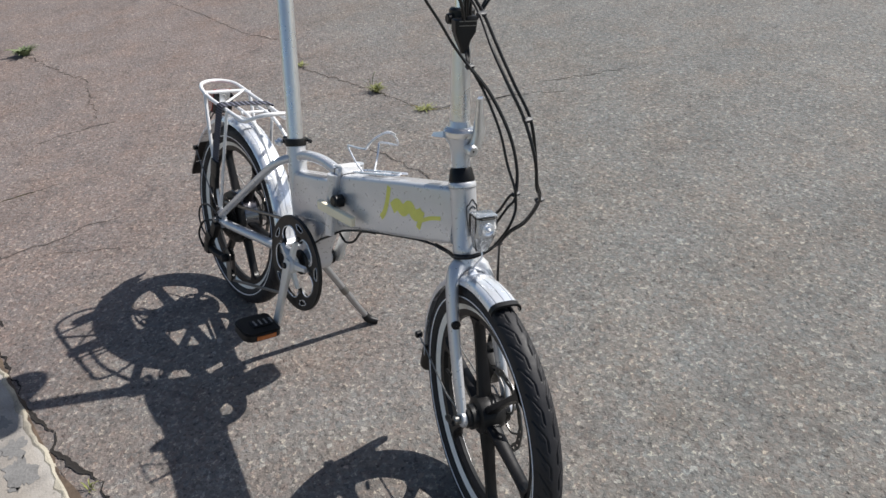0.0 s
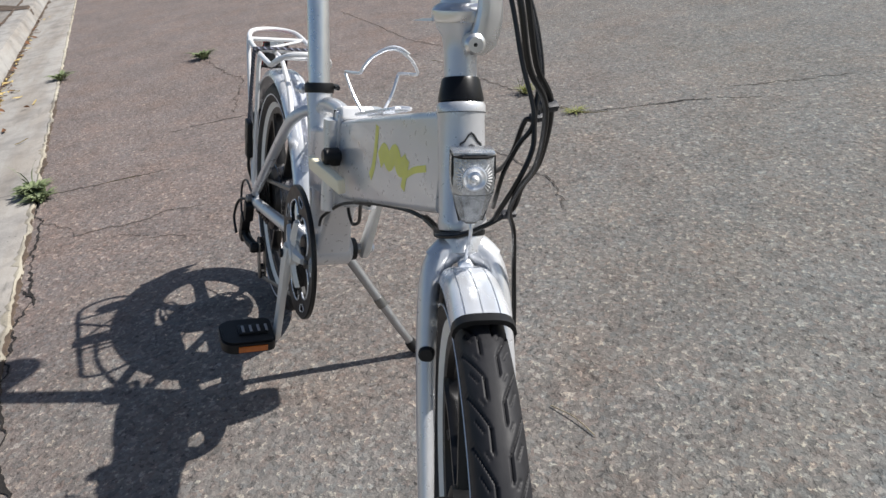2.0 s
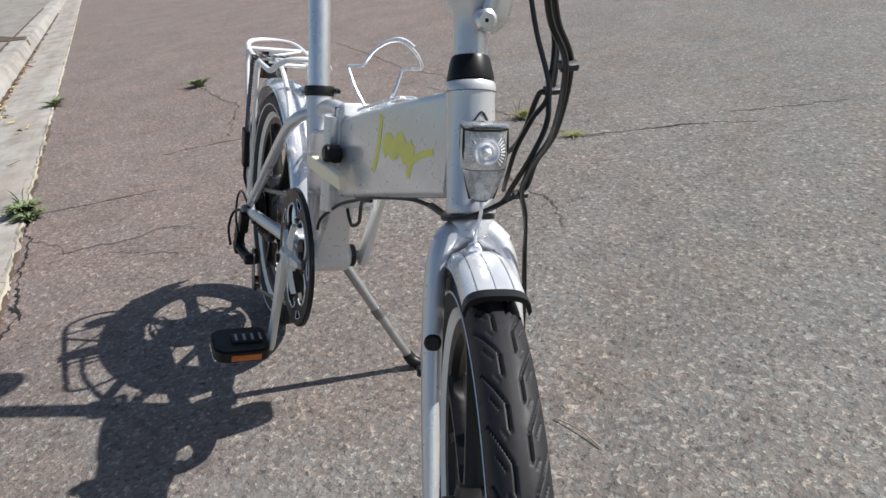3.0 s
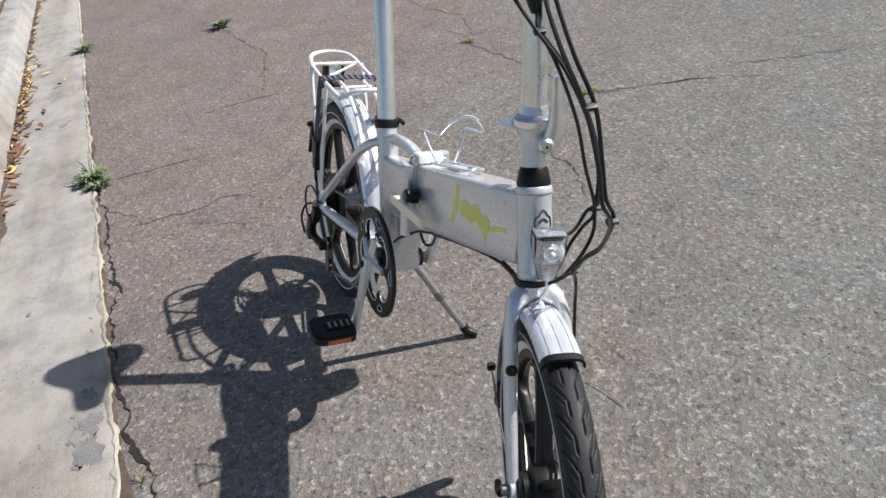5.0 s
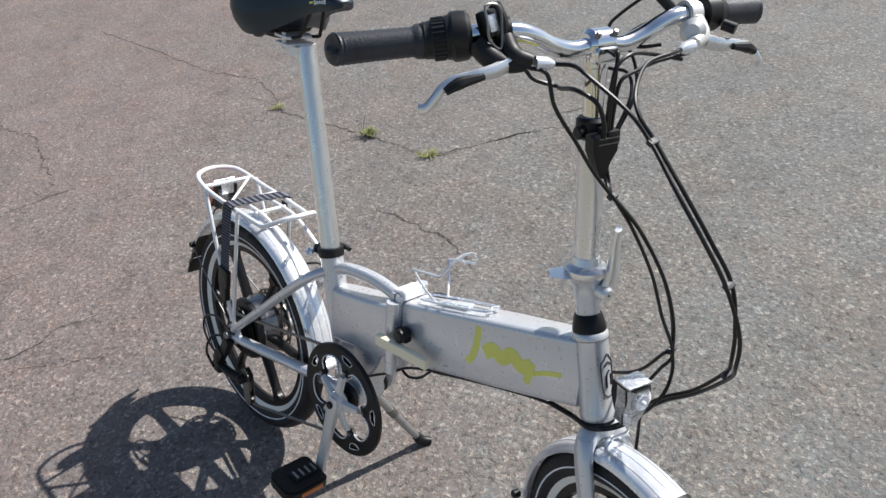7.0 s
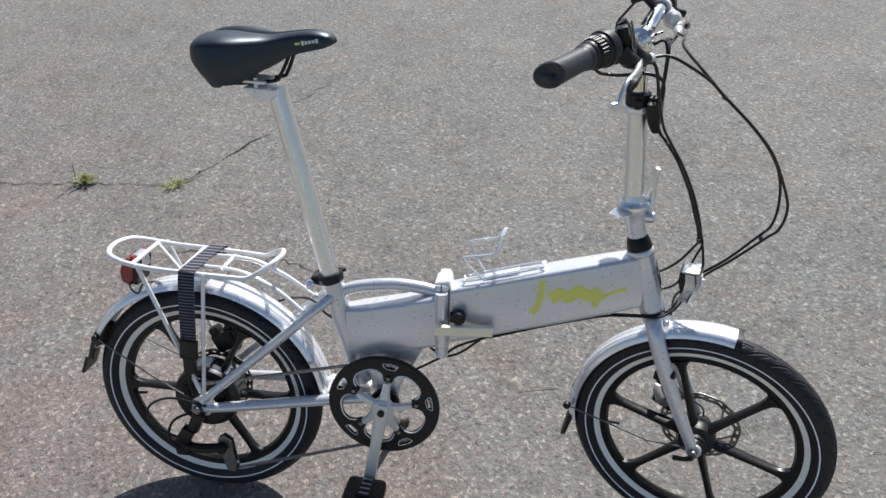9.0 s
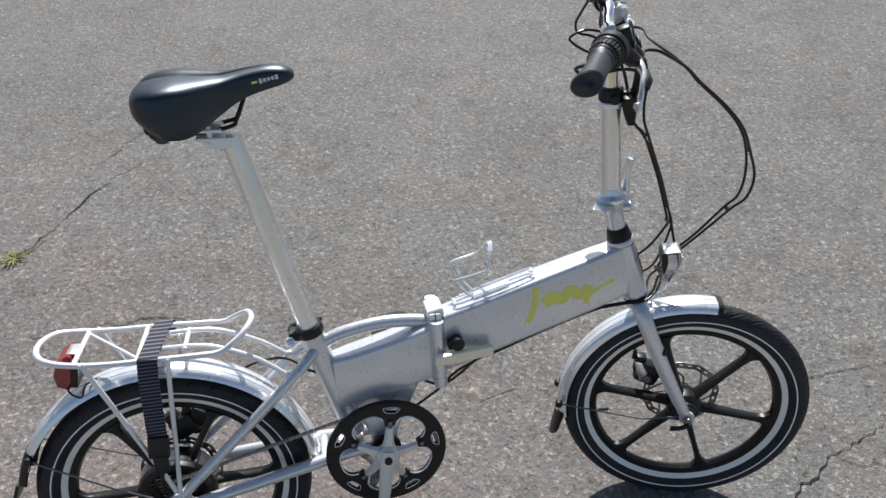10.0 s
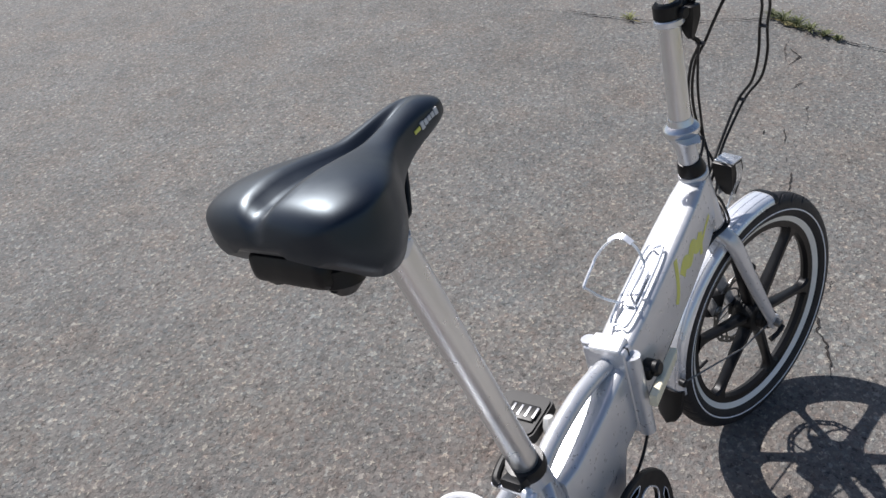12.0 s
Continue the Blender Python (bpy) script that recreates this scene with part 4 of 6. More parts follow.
def saddle_geo():
    rings = []
    lift = 0.007
    fine = []
    for i in range(len(SADDLE) - 1):
        for j in range(4):
            t = j / 4
            p = [SADDLE[max(i - 1, 0)], SADDLE[i], SADDLE[i + 1], SADDLE[min(i + 2, len(SADDLE) - 1)]]
            fine.append([0.5 * (2 * p[1][k] + (p[2][k] - p[0][k]) * t + (2 * p[0][k] - 5 * p[1][k] + 4 * p[2][k] - p[3][k]) * t * t + (3 * p[1][k] - p[0][k] - 3 * p[2][k] + p[3][k]) * t ** 3) for k in range(5)])
    fine.append(list(SADDLE[-1]))
    for x, hw, top, sh, low in fine:
        top, sh, low, hw = top + lift, sh + lift, low + lift, hw * 0.965
        groove = 0.0135 * max(0.0, min(1.0, (0.3 - x) / 0.07)) * min(1.0, 0.35 + (x - 0.08) / 0.045)
        ring = []
        n = 45
        for i in range(n):
            u = -1 + 2 * i / (n - 1)
            a = abs(u)
            y = math.copysign(hw * math.sin(min(1, a) * math.pi / 2) ** 0.92, u) if u else 0
            z = sh + (top - sh) * math.cos(a * math.pi / 2) ** 0.75
            gw = max(0.0065, 0.0125 * hw / 0.09 + 0.003)
            z -= groove * math.exp(-abs(y / gw) ** 2.6)
            ring.append(Vector((x, y, z)))
        for f, k in ((0.2, 1.012), (0.45, 1.012), (0.75, 0.965), (1.0, 0.86)):
            ring.append(Vector((x, hw * k, sh + (low - sh) * f)))
        for u in (0.7, 0.35, 0, -0.35, -0.7):
            ring.append(Vector((x, hw * u * 0.9, low + 0.006)))
        for f, k in ((1.0, 0.86), (0.75, 0.965), (0.45, 1.012), (0.2, 1.012)):
            ring.append(Vector((x, -hw * k, sh + (low - sh) * f)))
        rings.append(ring)
    return Geo().loft(rings).moved(Matrix.Translation((0, 0.004, 0)))


saddle = b("saddle", saddle_geo(), VINYL, bicycle, "black padded vinyl saddle with a centre groove", 60)
for y in (-0.042, 0.042):
    b("saddle_bumper", Geo().disc((0.117, y + 0.004, 0.696), 0.019, 0.018, (0.15, 0, 1), 24, 0.3), BLACK, saddle, "black rubber bumper under the saddle")
b("saddle_base", Geo().box((0.126, 0.004, 0.703), (0.07, 0.1, 0.03), (0, 5, 0), 0.42, 4), BLACK, saddle)
for y in (-0.022, 0.022):
    b("saddle_rail", Geo().tube([(0.1, y * 1.9, 0.69), (0.14, y, 0.682), (0.214, y, 0.688), (0.229, y * 0.9, 0.7), (0.248, y * 0.6, 0.738)], 0.0033, 10, 6), BLACK, saddle)
b("saddle_clamp", Geo().box((0.184, -0.004, 0.6735), (0.044, 0.06, 0.0055), (0, 4, 0), 0.3).box((0.182, -0.004, 0.687), (0.042, 0.06, 0.0055), (0, 4, 0), 0.3).prism([(0.162, 0.673), (0.221, 0.673), (0.219, 0.66), (0.206, 0.652), (0.176, 0.656)], 0.02, -0.002, 0.2).tube([(0.178, -0.03, 0.666), (0.178, 0.026, 0.666)], 0.0035, 8).tube([(0.184, -0.028, 0.67), (0.184, -0.028, 0.694)], 0.004, 8), RACK, saddle, "bright alloy saddle clamp")
for y in (-1, 1):
    for k in range(5):
        x = 0.274 + 0.0062 * k
        b("print_bar", Geo().box((x, 0.004 + y * (0.965 * (0.030 - 0.08 * (x - 0.258)) + 0.0005), 0.7545 + 0.0009 * k), (0.0046, 0.0012, (0.0075, 0.0055, 0.0048, 0.005, 0.007)[k]), (0, -9, 0), 0), WHITE, saddle, "white print bar on the saddle nose")
b("print_bar", Geo().box((0.2645, 0.004 - 0.0291, 0.7535), (0.009, 0.0012, 0.0035), (0, -9, 0), 0), DECAL, saddle, "small yellow print bar")

# chain wheel and cranks
RY = -0.053
C = BB + Vector((0, RY, 0))
CR = Vector((0.37, -0.084, -0.132))
arm0 = math.atan2(CR.z - BB.z, CR.x - BB.x) + radians(36)


def guard_reach(a):
    """The angle from the nearest arm, and the radius of the inner edge there."""
    off = abs((a - arm0 + radians(36)) % radians(72) - radians(36))
    k = min(1.0, max(0.0, (off - 0.15) / 0.4))
    return off, 0.06 + 0.029 * math.sqrt(max(0.0, 1 - (1 - k) ** 2.2))


g, N = Geo(), 180
verts, faces = [], []
for i in range(N):
    a = 2 * math.pi * i / N
    off, inner = guard_reach(a)
    for r, y in ((inner, -0.003), (0.0915, -0.003), (0.101, -0.003), (0.113, -0.0045), (0.1155, -0.0025), (0.1155, 0.003), (0.101, 0.003), (0.0915, 0.003), (inner, 0.003)):
        verts.append(C + Vector((r * math.cos(a), y, r * math.sin(a))))
for i in range(N):
    j = (i + 1) % N
    gap = max(guard_reach(2 * math.pi * i / N)[0], guard_reach(2 * math.pi * j / N)[0]) < 0.14
    for k in range(9):
        if not (gap and k in (1, 6)):
            faces.append((i * 9 + k, j * 9 + k, j * 9 + (k + 1) % 9, i * 9 + (k + 1) % 9))
ring = b("chain_wheel", g.add(verts, faces), BLACK, bicycle, "black chain guard ring with silver spider")


def on_guard(a, r):
    return C + Vector((r * math.cos(a), -0.0036, r * math.sin(a)))


for i in range(5):
    a0 = arm0 + radians(72 * i)
    lobe = [a0 + 0.17 + (radians(72) - 0.34) * k / 26 for k in range(27)]
    b("web_edge", Geo().tube([on_guard(a, guard_reach(a)[1] + 0.0012) for a in lobe], 0.0014, 6), CHROME, ring, "bright edge of a cut-out")
    slot = [on_guard(a0 + t, r) for t, r in ((-0.1, 0.0905), (0.0, 0.0895), (0.1, 0.0905), (0.155, 0.0985), (0.14, 0.1015), (0.0, 0.1025), (-0.14, 0.1015), (-0.155, 0.0985))]
    b("web_edge", Geo().tube(slot, 0.0008, 6, 2, True), CHROME, ring, "bright edge of a cut-out")
g = Geo().disc(C + Vector((0, -0.012, 0)), 0.023, 0.01, n=30)
for i in range(5):
    a = arm0 + radians(72 * i)
    d, t = Vector((math.cos(a), 0, math.sin(a))), Vector((-math.sin(a), 0, math.cos(a)))
    rings = []
    for r, w, yy in ((0.012, 0.0145, -0.014), (0.034, 0.0095, -0.012), (0.054, 0.0078, -0.009), (0.0605, 0.006, -0.0075)):
        q = C + d * r + Vector((0, yy, 0))
        rings.append([q + t * w * u + Vector((0, v * 0.0042, 0)) for u, v in ((-1, 0.6), (-0.6, -1), (0.6, -1), (1, 0.6))])
    g.loft(rings)
b("spider", g, MATT, ring, "silver five-arm spider")
for i in range(5):
    a = arm0 + radians(72 * i)
    b("chain_wheel_bolt", Geo().disc(C + Vector((0.069 * math.cos(a), -0.0055, 0.069 * math.sin(a))), 0.0042, 0.003, n=12), STEEL, ring)


def crank(a, z_in, name):
    """A forged crank arm from the axle out to the pedal."""
    a0 = BB + Vector((0, z_in, 0))
    rings = []
    d = (Vector(a) - a0)
    t = d.cross(Vector((0, 1, 0))).normalized()
    for f, w, h in ((-0.09, 0.011, 0.008), (0.0, 0.0165, 0.0105), (0.1, 0.0145, 0.0095), (0.5, 0.0115, 0.0075), (0.9, 0.0125, 0.007), (1.0, 0.0135, 0.007), (1.07, 0.008, 0.006)):
        q = a0 + d * f
        rings.append([q + t * (w * math.cos(u)) + Vector((0, h * math.copysign(abs(math.sin(u)) ** 0.6, math.sin(u)), 0)) for u in [2 * math.pi * k / 14 for k in range(14)]])
    return b(name, Geo().loft(rings), MATT, bicycle, "silver forged crank arm")


def pedal(end, out, tilt, parent):
    """A platform pedal with a rubber tread and reflectors, out from the crank's end."""
    e = Vector(end)
    m = Matrix.Translation(e) @ pose(0, 0, 0, 0, tilt, 0)
    sgn = 1 if out > 0 else -1
    body = Geo()
    ymid = sgn * 0.054
    outline = []
    for cx, cy, a0, r in ((1, 1, 0, 0.022), (-1, 1, 90, 0.022), (-1, -1, 180, 0.012), (1, -1, 270, 0.012)):
        for i in range(6):
            a = radians(a0 + 18 * i)
            outline.append((cx * (0.04 - r) + r * math.cos(a), cy * (0.046 - r) + r * math.sin(a)))
    for inset, z0, z1 in ((0.0, -0.0085, 0.0085), (0.003, -0.0115, 0.0115)):
        k = 1 - inset / 0.04
        body.loft([[Vector((x * k, ymid + sgn * y * k, z)) for x, y in outline] for z in (z0, z1)])
    ob = b("pedal", body.moved(m), BLACK, bicycle, "black resin platform pedal")
    for x in (-0.0405, 0.0405):
        b("reflector", Geo().box((x, ymid - sgn * 0.006, -0.001), (0.003, 0.05, 0.011), bevel=0.1).moved(m), ORANGE, ob, "orange pedal reflector")
    b("pedal_cage", Geo().box((0, ymid - sgn * 0.01, 0.0125), (0.03, 0.05, 0.006), bevel=0.3, seg=2).moved(m), BLACK, ob)
    for i in range(4):
        b("tread", Geo().box((0.001, ymid - sgn * 0.034 + sgn * 0.0135 * i, 0.0152), (0.02, 0.0045, 0.003), bevel=0.2).moved(m), STAND, ob, "grey alloy tread plate")
    b("pedal_axle", Geo().tube([(0, 0, 0), (0, sgn * 0.03, 0)], 0.0065, 12).moved(m), STEEL, ob)


right_crank = crank(CR, -0.073, "crank_arm")
left_end = Vector((0.445, 0.082, 0.196))
left_crank = crank(left_end, 0.064, "crank_arm")
b("crank_bolt", Geo().disc(BB + Vector((0, -0.084, 0)), 0.0075, 0.003, n=20), BLACK, right_crank)
b("crank_bolt", Geo().disc(BB + Vector((0, 0.076, 0)), 0.0085, 0.003, n=20), CHROME, left_crank)
pedal(CR, -1, 5, bicycle)
pedal(left_end, 1, -6, bicycle)

# chain and rear derailleur
CY = -0.0485
pts = []
for i in range(9):
    a = radians(100 - 200 * i / 8)
    pts.append((BB.x + 0.1 * math.cos(a), CY, BB.z + 0.1 * math.sin(a)))
chain_path = [(0.0, CY, 0.046)] + pts + [(0.053, CY - 0.008, -0.1645)]
g = Geo()
cp = [Vector(q) for q in chain_path]
for a, c in zip(cp, cp[1:]):
    k = max(1, round((c - a).length / 0.0127))
    for i in range(k):
        p, q = a.lerp(c, i / k), a.lerp(c, (i + 0.9) / k)
        g.tube([p, q], 0.0042, 6, 0, False, 0.0028, (0, 0, 1))
b("chain", g, STEEL, bicycle, "grey steel bicycle chain")
mech = b("derailleur", Geo().box((-0.006, -0.076, -0.03), (0.026, 0.02, 0.05), (0, 25, 0), 0.3).box((-0.034, -0.08, -0.068), (0.03, 0.02, 0.05), (0, 32, 0), 0.35).box((-0.04, -0.08, -0.098), (0.034, 0.024, 0.03), (0, 0, 0), 0.35).tube([(-0.042, -0.08, -0.094), (0.0, -0.076, -0.1), (0.038, -0.068, -0.1)], 0.0105, 10, 4).disc((0.04, -0.067, -0.1), 0.0115, 0.014, (0, 1, 0), 18), BLACK, bicycle, "black rear derailleur")
for y in (-0.063, -0.051):
    b("derailleur_cage", Geo().prism([(0.03, -0.082), (0.044, -0.072), (0.06, -0.084), (0.066, -0.15), (0.06, -0.166), (0.046, -0.166), (0.04, -0.15)], 0.0012, y), STEEL, mech, "thin worn steel derailleur cage")
for x, z in ((0.044, -0.092), (0.053, -0.15)):
    g = Geo()
    n = 22
    g.loft([[Vector((x + (0.0165 if j % 2 else 0.0135) * math.cos(2 * math.pi * j / n), yy, z + (0.0165 if j % 2 else 0.0135) * math.sin(2 * math.pi * j / n))) for j in range(n)] for yy in (-0.0605, -0.054)])
    b("jockey_wheel", g, BLACK, mech)
b("derailleur_guard", Geo().tube([(0.012, -0.07, 0.0), (-0.045, -0.09, -0.018), (-0.06, -0.1, -0.06), (-0.03, -0.1, -0.09)], 0.003, 8, 6), BLACK, mech)
b("gear_cable", Geo().tube([(0.06, -0.064, -0.012), (0.0, -0.07, 0.012), (-0.06, -0.072, 0.022), (-0.105, -0.074, 0.002), (-0.115, -0.076, -0.03), (-0.085, -0.08, -0.058), (-0.044, -0.08, -0.075)], 0.0026, 8, 8), CABLE)

# rear brake
b("rear_brake_caliper", Geo().box((0.024, 0.05, 0.102), (0.05, 0.032, 0.046), (0, -25, 0), 0.3).box((0.052, 0.052, 0.116), (0.034, 0.026, 0.036), (0, 35, 0), 0.3).box((0.034, 0.052, 0.14), (0.016, 0.02, 0.046), (0, 18, 0), 0.3).box((0.004, 0.05, 0.122), (0.026, 0.024, 0.024), (0, -30, 0), 0.3).tube([(0.034, 0.052, 0.155), (0.05, 0.052, 0.165), (0.07, 0.052, 0.16)], 0.0055, 8, 4).disc((0.04, 0.062, 0.08), 0.012, 0.006, n=18), BLACK, bicycle, "black rear disc brake caliper")
b("brake_hose", Geo().tube([(0.065, 0.052, 0.161), (0.08, 0.054, 0.168), (0.12, 0.052, 0.19), (0.18, 0.046, 0.216), (0.235, 0.024, 0.229), (0.275, -0.004, 0.214), (0.312, -0.004, 0.195)], 0.0024, 8, 8), CABLE)

# mudguards
rf, prof, lip = fender(b, Vector((0, 0, 0)), "rear_mudguard", 0.277, 6, 156, "polished alloy rear mudguard")
b("mud_flap", Geo().lathe(lip, (0, 0, 0), n=14, start=148, end=163).prism([(-0.2635, 0.075), (-0.2685, 0.078), (-0.287, 0.036), (-0.282, 0.033)], 0.026, 0, 0.05), BLACK, rf, "black rubber mud flap")
ff, prof, lip = fender(s, FH, "front_mudguard", 0.2625, 81, 186, "polished alloy front mudguard", 0.0275)
rings = []
for i in range(13):
    u = i / 12
    a = math.radians(183 + 15 * u)
    r = 0.2665 + 0.024 * u ** 1.5
    half_w = 0.0265 * math.sqrt(max(0.02, 1 - max(0.0, (u - 0.62) / 0.38) ** 2))
    ring = []
    for side_r, ys in ((0.0, range(-4, 5)), (-0.009, range(4, -5, -1))):
        for y in ys:
            v = y / 4
            ring.append(FH + Vector((math.cos(a), 0, math.sin(a))) * (r + side_r - 0.009 * abs(v) ** 3 * (1 - u) + 0.004 * (1 - v * v) * u) + Vector((0, half_w * v, 0)))
    rings.append(ring)
s("mud_flap", Geo().loft(rings), BLACK, ff, "black rubber mud flap")
s("mudguard_lip", Geo().lathe([(q + 0.0018, y * 1.03) for q, y in prof] + [(q - 0.003, y * 0.95) for q, y in reversed(prof)], FH, n=6, start=79.2, end=81.4), BLACK, ff, "black rubber lip")
for y in (-1, 1):
    a = radians(176)
    q = FH + Vector((0.262 * math.cos(a), y * 0.034, 0.262 * math.sin(a)))
    s("mudguard_stay", Geo().tube([q, FH + Vector((-0.09, y * 0.04, -0.012)), FH + Vector((0, y * 0.043, 0.0))], 0.0017, 6), STEEL, ff)
    s("stay_clip", Geo().disc(q, 0.0075, 0.007, (0, 1, 0), 14), BLACK, ff)
    a = radians(150)
    q = Vector((0.265 * math.cos(a), y * 0.034, 0.265 * math.sin(a)))
    b("mudguard_stay", Geo().tube([q, Vector((-0.1, y * 0.05, 0.055)), Vector((0, y * 0.06, 0.005))], 0.0017, 6), STEEL, rf)
    b("stay_clip", Geo().disc(q, 0.0075, 0.007, (0, 1, 0), 14), BLACK, rf)

# luggage rack
loop = [(-0.168, 0, 0.339), (-0.163, 0.026, 0.338), (-0.147, 0.047, 0.335), (-0.115, 0.057, 0.328), (-0.06, 0.06, 0.32), (0.02, 0.06, 0.315), (0.1, 0.058, 0.31), (0.135, 0.055, 0.309), (0.16, 0.049, 0.321), (0.182, 0.032, 0.334), (0.191, 0, 0.338)]
loop += [(x, -y, z) for x, y, z in reversed(loop[1:-1])]
rack = b("luggage_rack", Geo().tube(loop, 0.0052, 10, 6, True), RACK, bicycle, "silver tubular luggage rack")
for x, z in ((-0.1, 0.325), (0.0, 0.3165)):
    b("rack_bar", Geo().tube([(x, -0.058, z), (x, 0.058, z)], 0.0045, 10), RACK, rack)
b("rack_bar", Geo().tube([(0.075, -0.036, 0.313), (0.075, 0.036, 0.313)], 0.0042, 10), RACK, rack)
b("rack_brace", Geo().tube([(-0.098, 0.05, 0.324), (0.0, -0.05, 0.3165)], 0.003, 8), RACK, rack)
for y in (-1, 1):
    b("rack_rail", Geo().tube([(0.0, y * 0.026, 0.316), (0.08, y * 0.028, 0.314), (0.13, y * 0.03, 0.304), (0.19, y * 0.032, 0.272), (0.238, y * 0.036, 0.232)], 0.0046, 10, 6), RACK, rack)
    b("rack_tab", Geo().disc((0.243, y * 0.036, 0.229), 0.0085, 0.006, (0, 1, 0), 16), CHROME, rack)
    b("rack_stay", Geo().tube([(-0.088, y * 0.059, 0.3235), (-0.078, y * 0.064, 0.305), (0.0, y * 0.068, 0.075), (0.01, y * 0.068, 0.04)], 0.0046, 10, 3), RACK, rack)
    b("rack_stay", Geo().tube([(0.05, y * 0.06, 0.312), (0.048, y * 0.064, 0.295), (0.022, y * 0.068, 0.075), (0.016, y * 0.068, 0.03)], 0.0042, 10, 3), RACK, rack)
tail = b("tail_light", Geo().prism([(-0.112, 0.322), (-0.118, 0.327), (-0.138, 0.317), (-0.149, 0.292), (-0.148, 0.268), (-0.134, 0.26), (-0.122, 0.275)], 0.028, 0, 0.12), RED, rack, "red tail light lens")
b("lamp_housing", Geo().box((-0.117, 0, 0.29), (0.018, 0.052, 0.056), (0, 14, 0), 0.25), BLACK, tail)
b("lamp_plate", Geo().box((-0.104, 0, 0.309), (0.003, 0.03, 0.026), bevel=0.2).box((-0.112, 0, 0.3245), (0.018, 0.034, 0.003), (0, 6, 0), 0.2), ALLOY, tail)
b("lamp_wire", Geo().tube([(-0.118, -0.01, 0.272), (-0.13, -0.03, 0.262), (-0.11, -0.038, 0.25), (-0.1, -0.03, 0.268), (-0.09, 0.0, 0.26)], 0.0018, 6, 6), CABLE, tail)
# strap over the rack, hanging on the drive side
b("strap", Geo().ribbon([(0.032, 0.066, 0.294), (0.03, 0.068, 0.314), (0.028, 0.055, 0.3225), (0.02, -0.055, 0.3225), (0.018, -0.068, 0.313), (0.013, -0.071, 0.27), (0.008, -0.075, 0.2), (0.005, -0.077, 0.155)], 0.0165, 0.001, (1, 0, 0), 5), STRAP, rack, "woven black and grey elastic strap")
b("strap_hook", Geo().box((0.004, -0.077, 0.15), (0.036, 0.012, 0.045), (0, 8, 0), 0.3).box((0.001, -0.076, 0.116), (0.025, 0.014, 0.045), (0, 4, 0), 0.3).tube([(0.0, -0.076, 0.1), (-0.006, -0.076, 0.07), (-0.004, -0.07, 0.045), (0.006, -0.066, 0.04)], 0.0035, 8, 4), BLACK, rack, "black plastic strap hook")

# kickstand
g = Geo().tube([(0.33, 0.024, 0.03), (0.336, 0.052, -0.006), (0.37, 0.148, -0.142), (0.38, 0.178, -0.182)], [0.0105, 0.0095, 0.0085, 0.008], 14)
stand = b("kickstand", g, STAND, bicycle, "silver kickstand holding the bicycle up")
b("kickstand_foot", Geo().tube([(0.378, 0.173, -0.176), (0.383, 0.184, -0.189), (0.397, 0.203, -0.1935)], [0.0105, 0.0115, 0.008], 12, 4), BLACK, stand, "dark rubber foot")
b("kickstand_collar", Geo().tube([(0.3562, 0.109, -0.087), (0.3602, 0.1203, -0.103)], 0.0105, 14), STEEL, stand)
b("kickstand_mount", Geo().box((0.335, 0.018, 0.03), (0.05, 0.05, 0.03), bevel=0.2), MATT, stand)

# fork
CROWN = HEAD + ax * 0.0205
s("lower_bearing", Geo().lathe([(0.012, -0.003), (0.0235, -0.003), (0.0235, 0.001), (0.012, 0.001)], CROWN, ax, 30), GLOSS, bicycle, "black lower headset ring")
g = Geo().lathe([(0.012, -0.0035), (0.0225, -0.0035), (0.0235, -0.008), (0.023, -0.02), (0.012, -0.026)], CROWN, ax, 32)
g.tube([CROWN - ax * 0.03 + Vector((0.003, -0.029, 0)), CROWN - ax * 0.018 + Vector((0.003, -0.015, 0)), CROWN - ax * 0.014 + Vector((0.003, 0, 0)), CROWN - ax * 0.018 + Vector((0.003, 0.015, 0)), CROWN - ax * 0.03 + Vector((0.003, 0.029, 0))], [0.0145, 0.016, 0.0165, 0.016, 0.0145], 18, 5)
fork = s("fork", g, PAINT, bicycle, "silver front fork")
for y in (-1, 1):
    pts = [CROWN - ax * 0.012 + Vector((0.002, y * 0.011, 0)), CROWN - ax * 0.024 + Vector((0.004, y * 0.026, 0)), CROWN - ax * 0.05 + Vector((0.007, y * 0.0355, 0)), HEAD - ax * 0.09 + Vector((0.012, y * 0.0405, 0)), HEAD - ax * 0.17 + Vector((0.022, y * 0.0435, 0)), FH + Vector((-0.004, y * 0.0455, 0.006))]
    s("fork_leg", Geo().tube(pts, [0.0165, 0.0165, 0.016, 0.0152, 0.0138, 0.0115], 18, 6, flat=0.7, side=(1, 0, 0)), PAINT, fork)
    s("fork_end", Geo().disc(FH + Vector((0, y * 0.0465, 0)), 0.0155, 0.005, n=24), PAINT, fork)
    s("wheel_nut", Geo().disc(FH + Vector((0, y * 0.057, 0)), 0.0085, 0.007, n=14), STEEL, front)
s("quick_release", Geo().tube([FH + Vector((0.002, -0.064, -0.004)), FH + Vector((-0.014, -0.065, -0.012)), FH + Vector((-0.034, -0.061, -0.018))], [0.0055, 0.0045, 0.0055], 10, 4), BLACK, front)
s("fork_bolt", Geo().disc(Vector((0.974, -0.041, 0.16)), 0.0085, 0.007, (1, -0.15, 0.2), 18), BLACK, fork, "black round bolt on the fork leg")
bolt = CROWN - ax * 0.027 + Vector((0.0215, 0, 0))
s("crown_bolt", Geo().disc(bolt, 0.0075, 0.006, (1, 0, 0.1), 18), CHROME, fork)
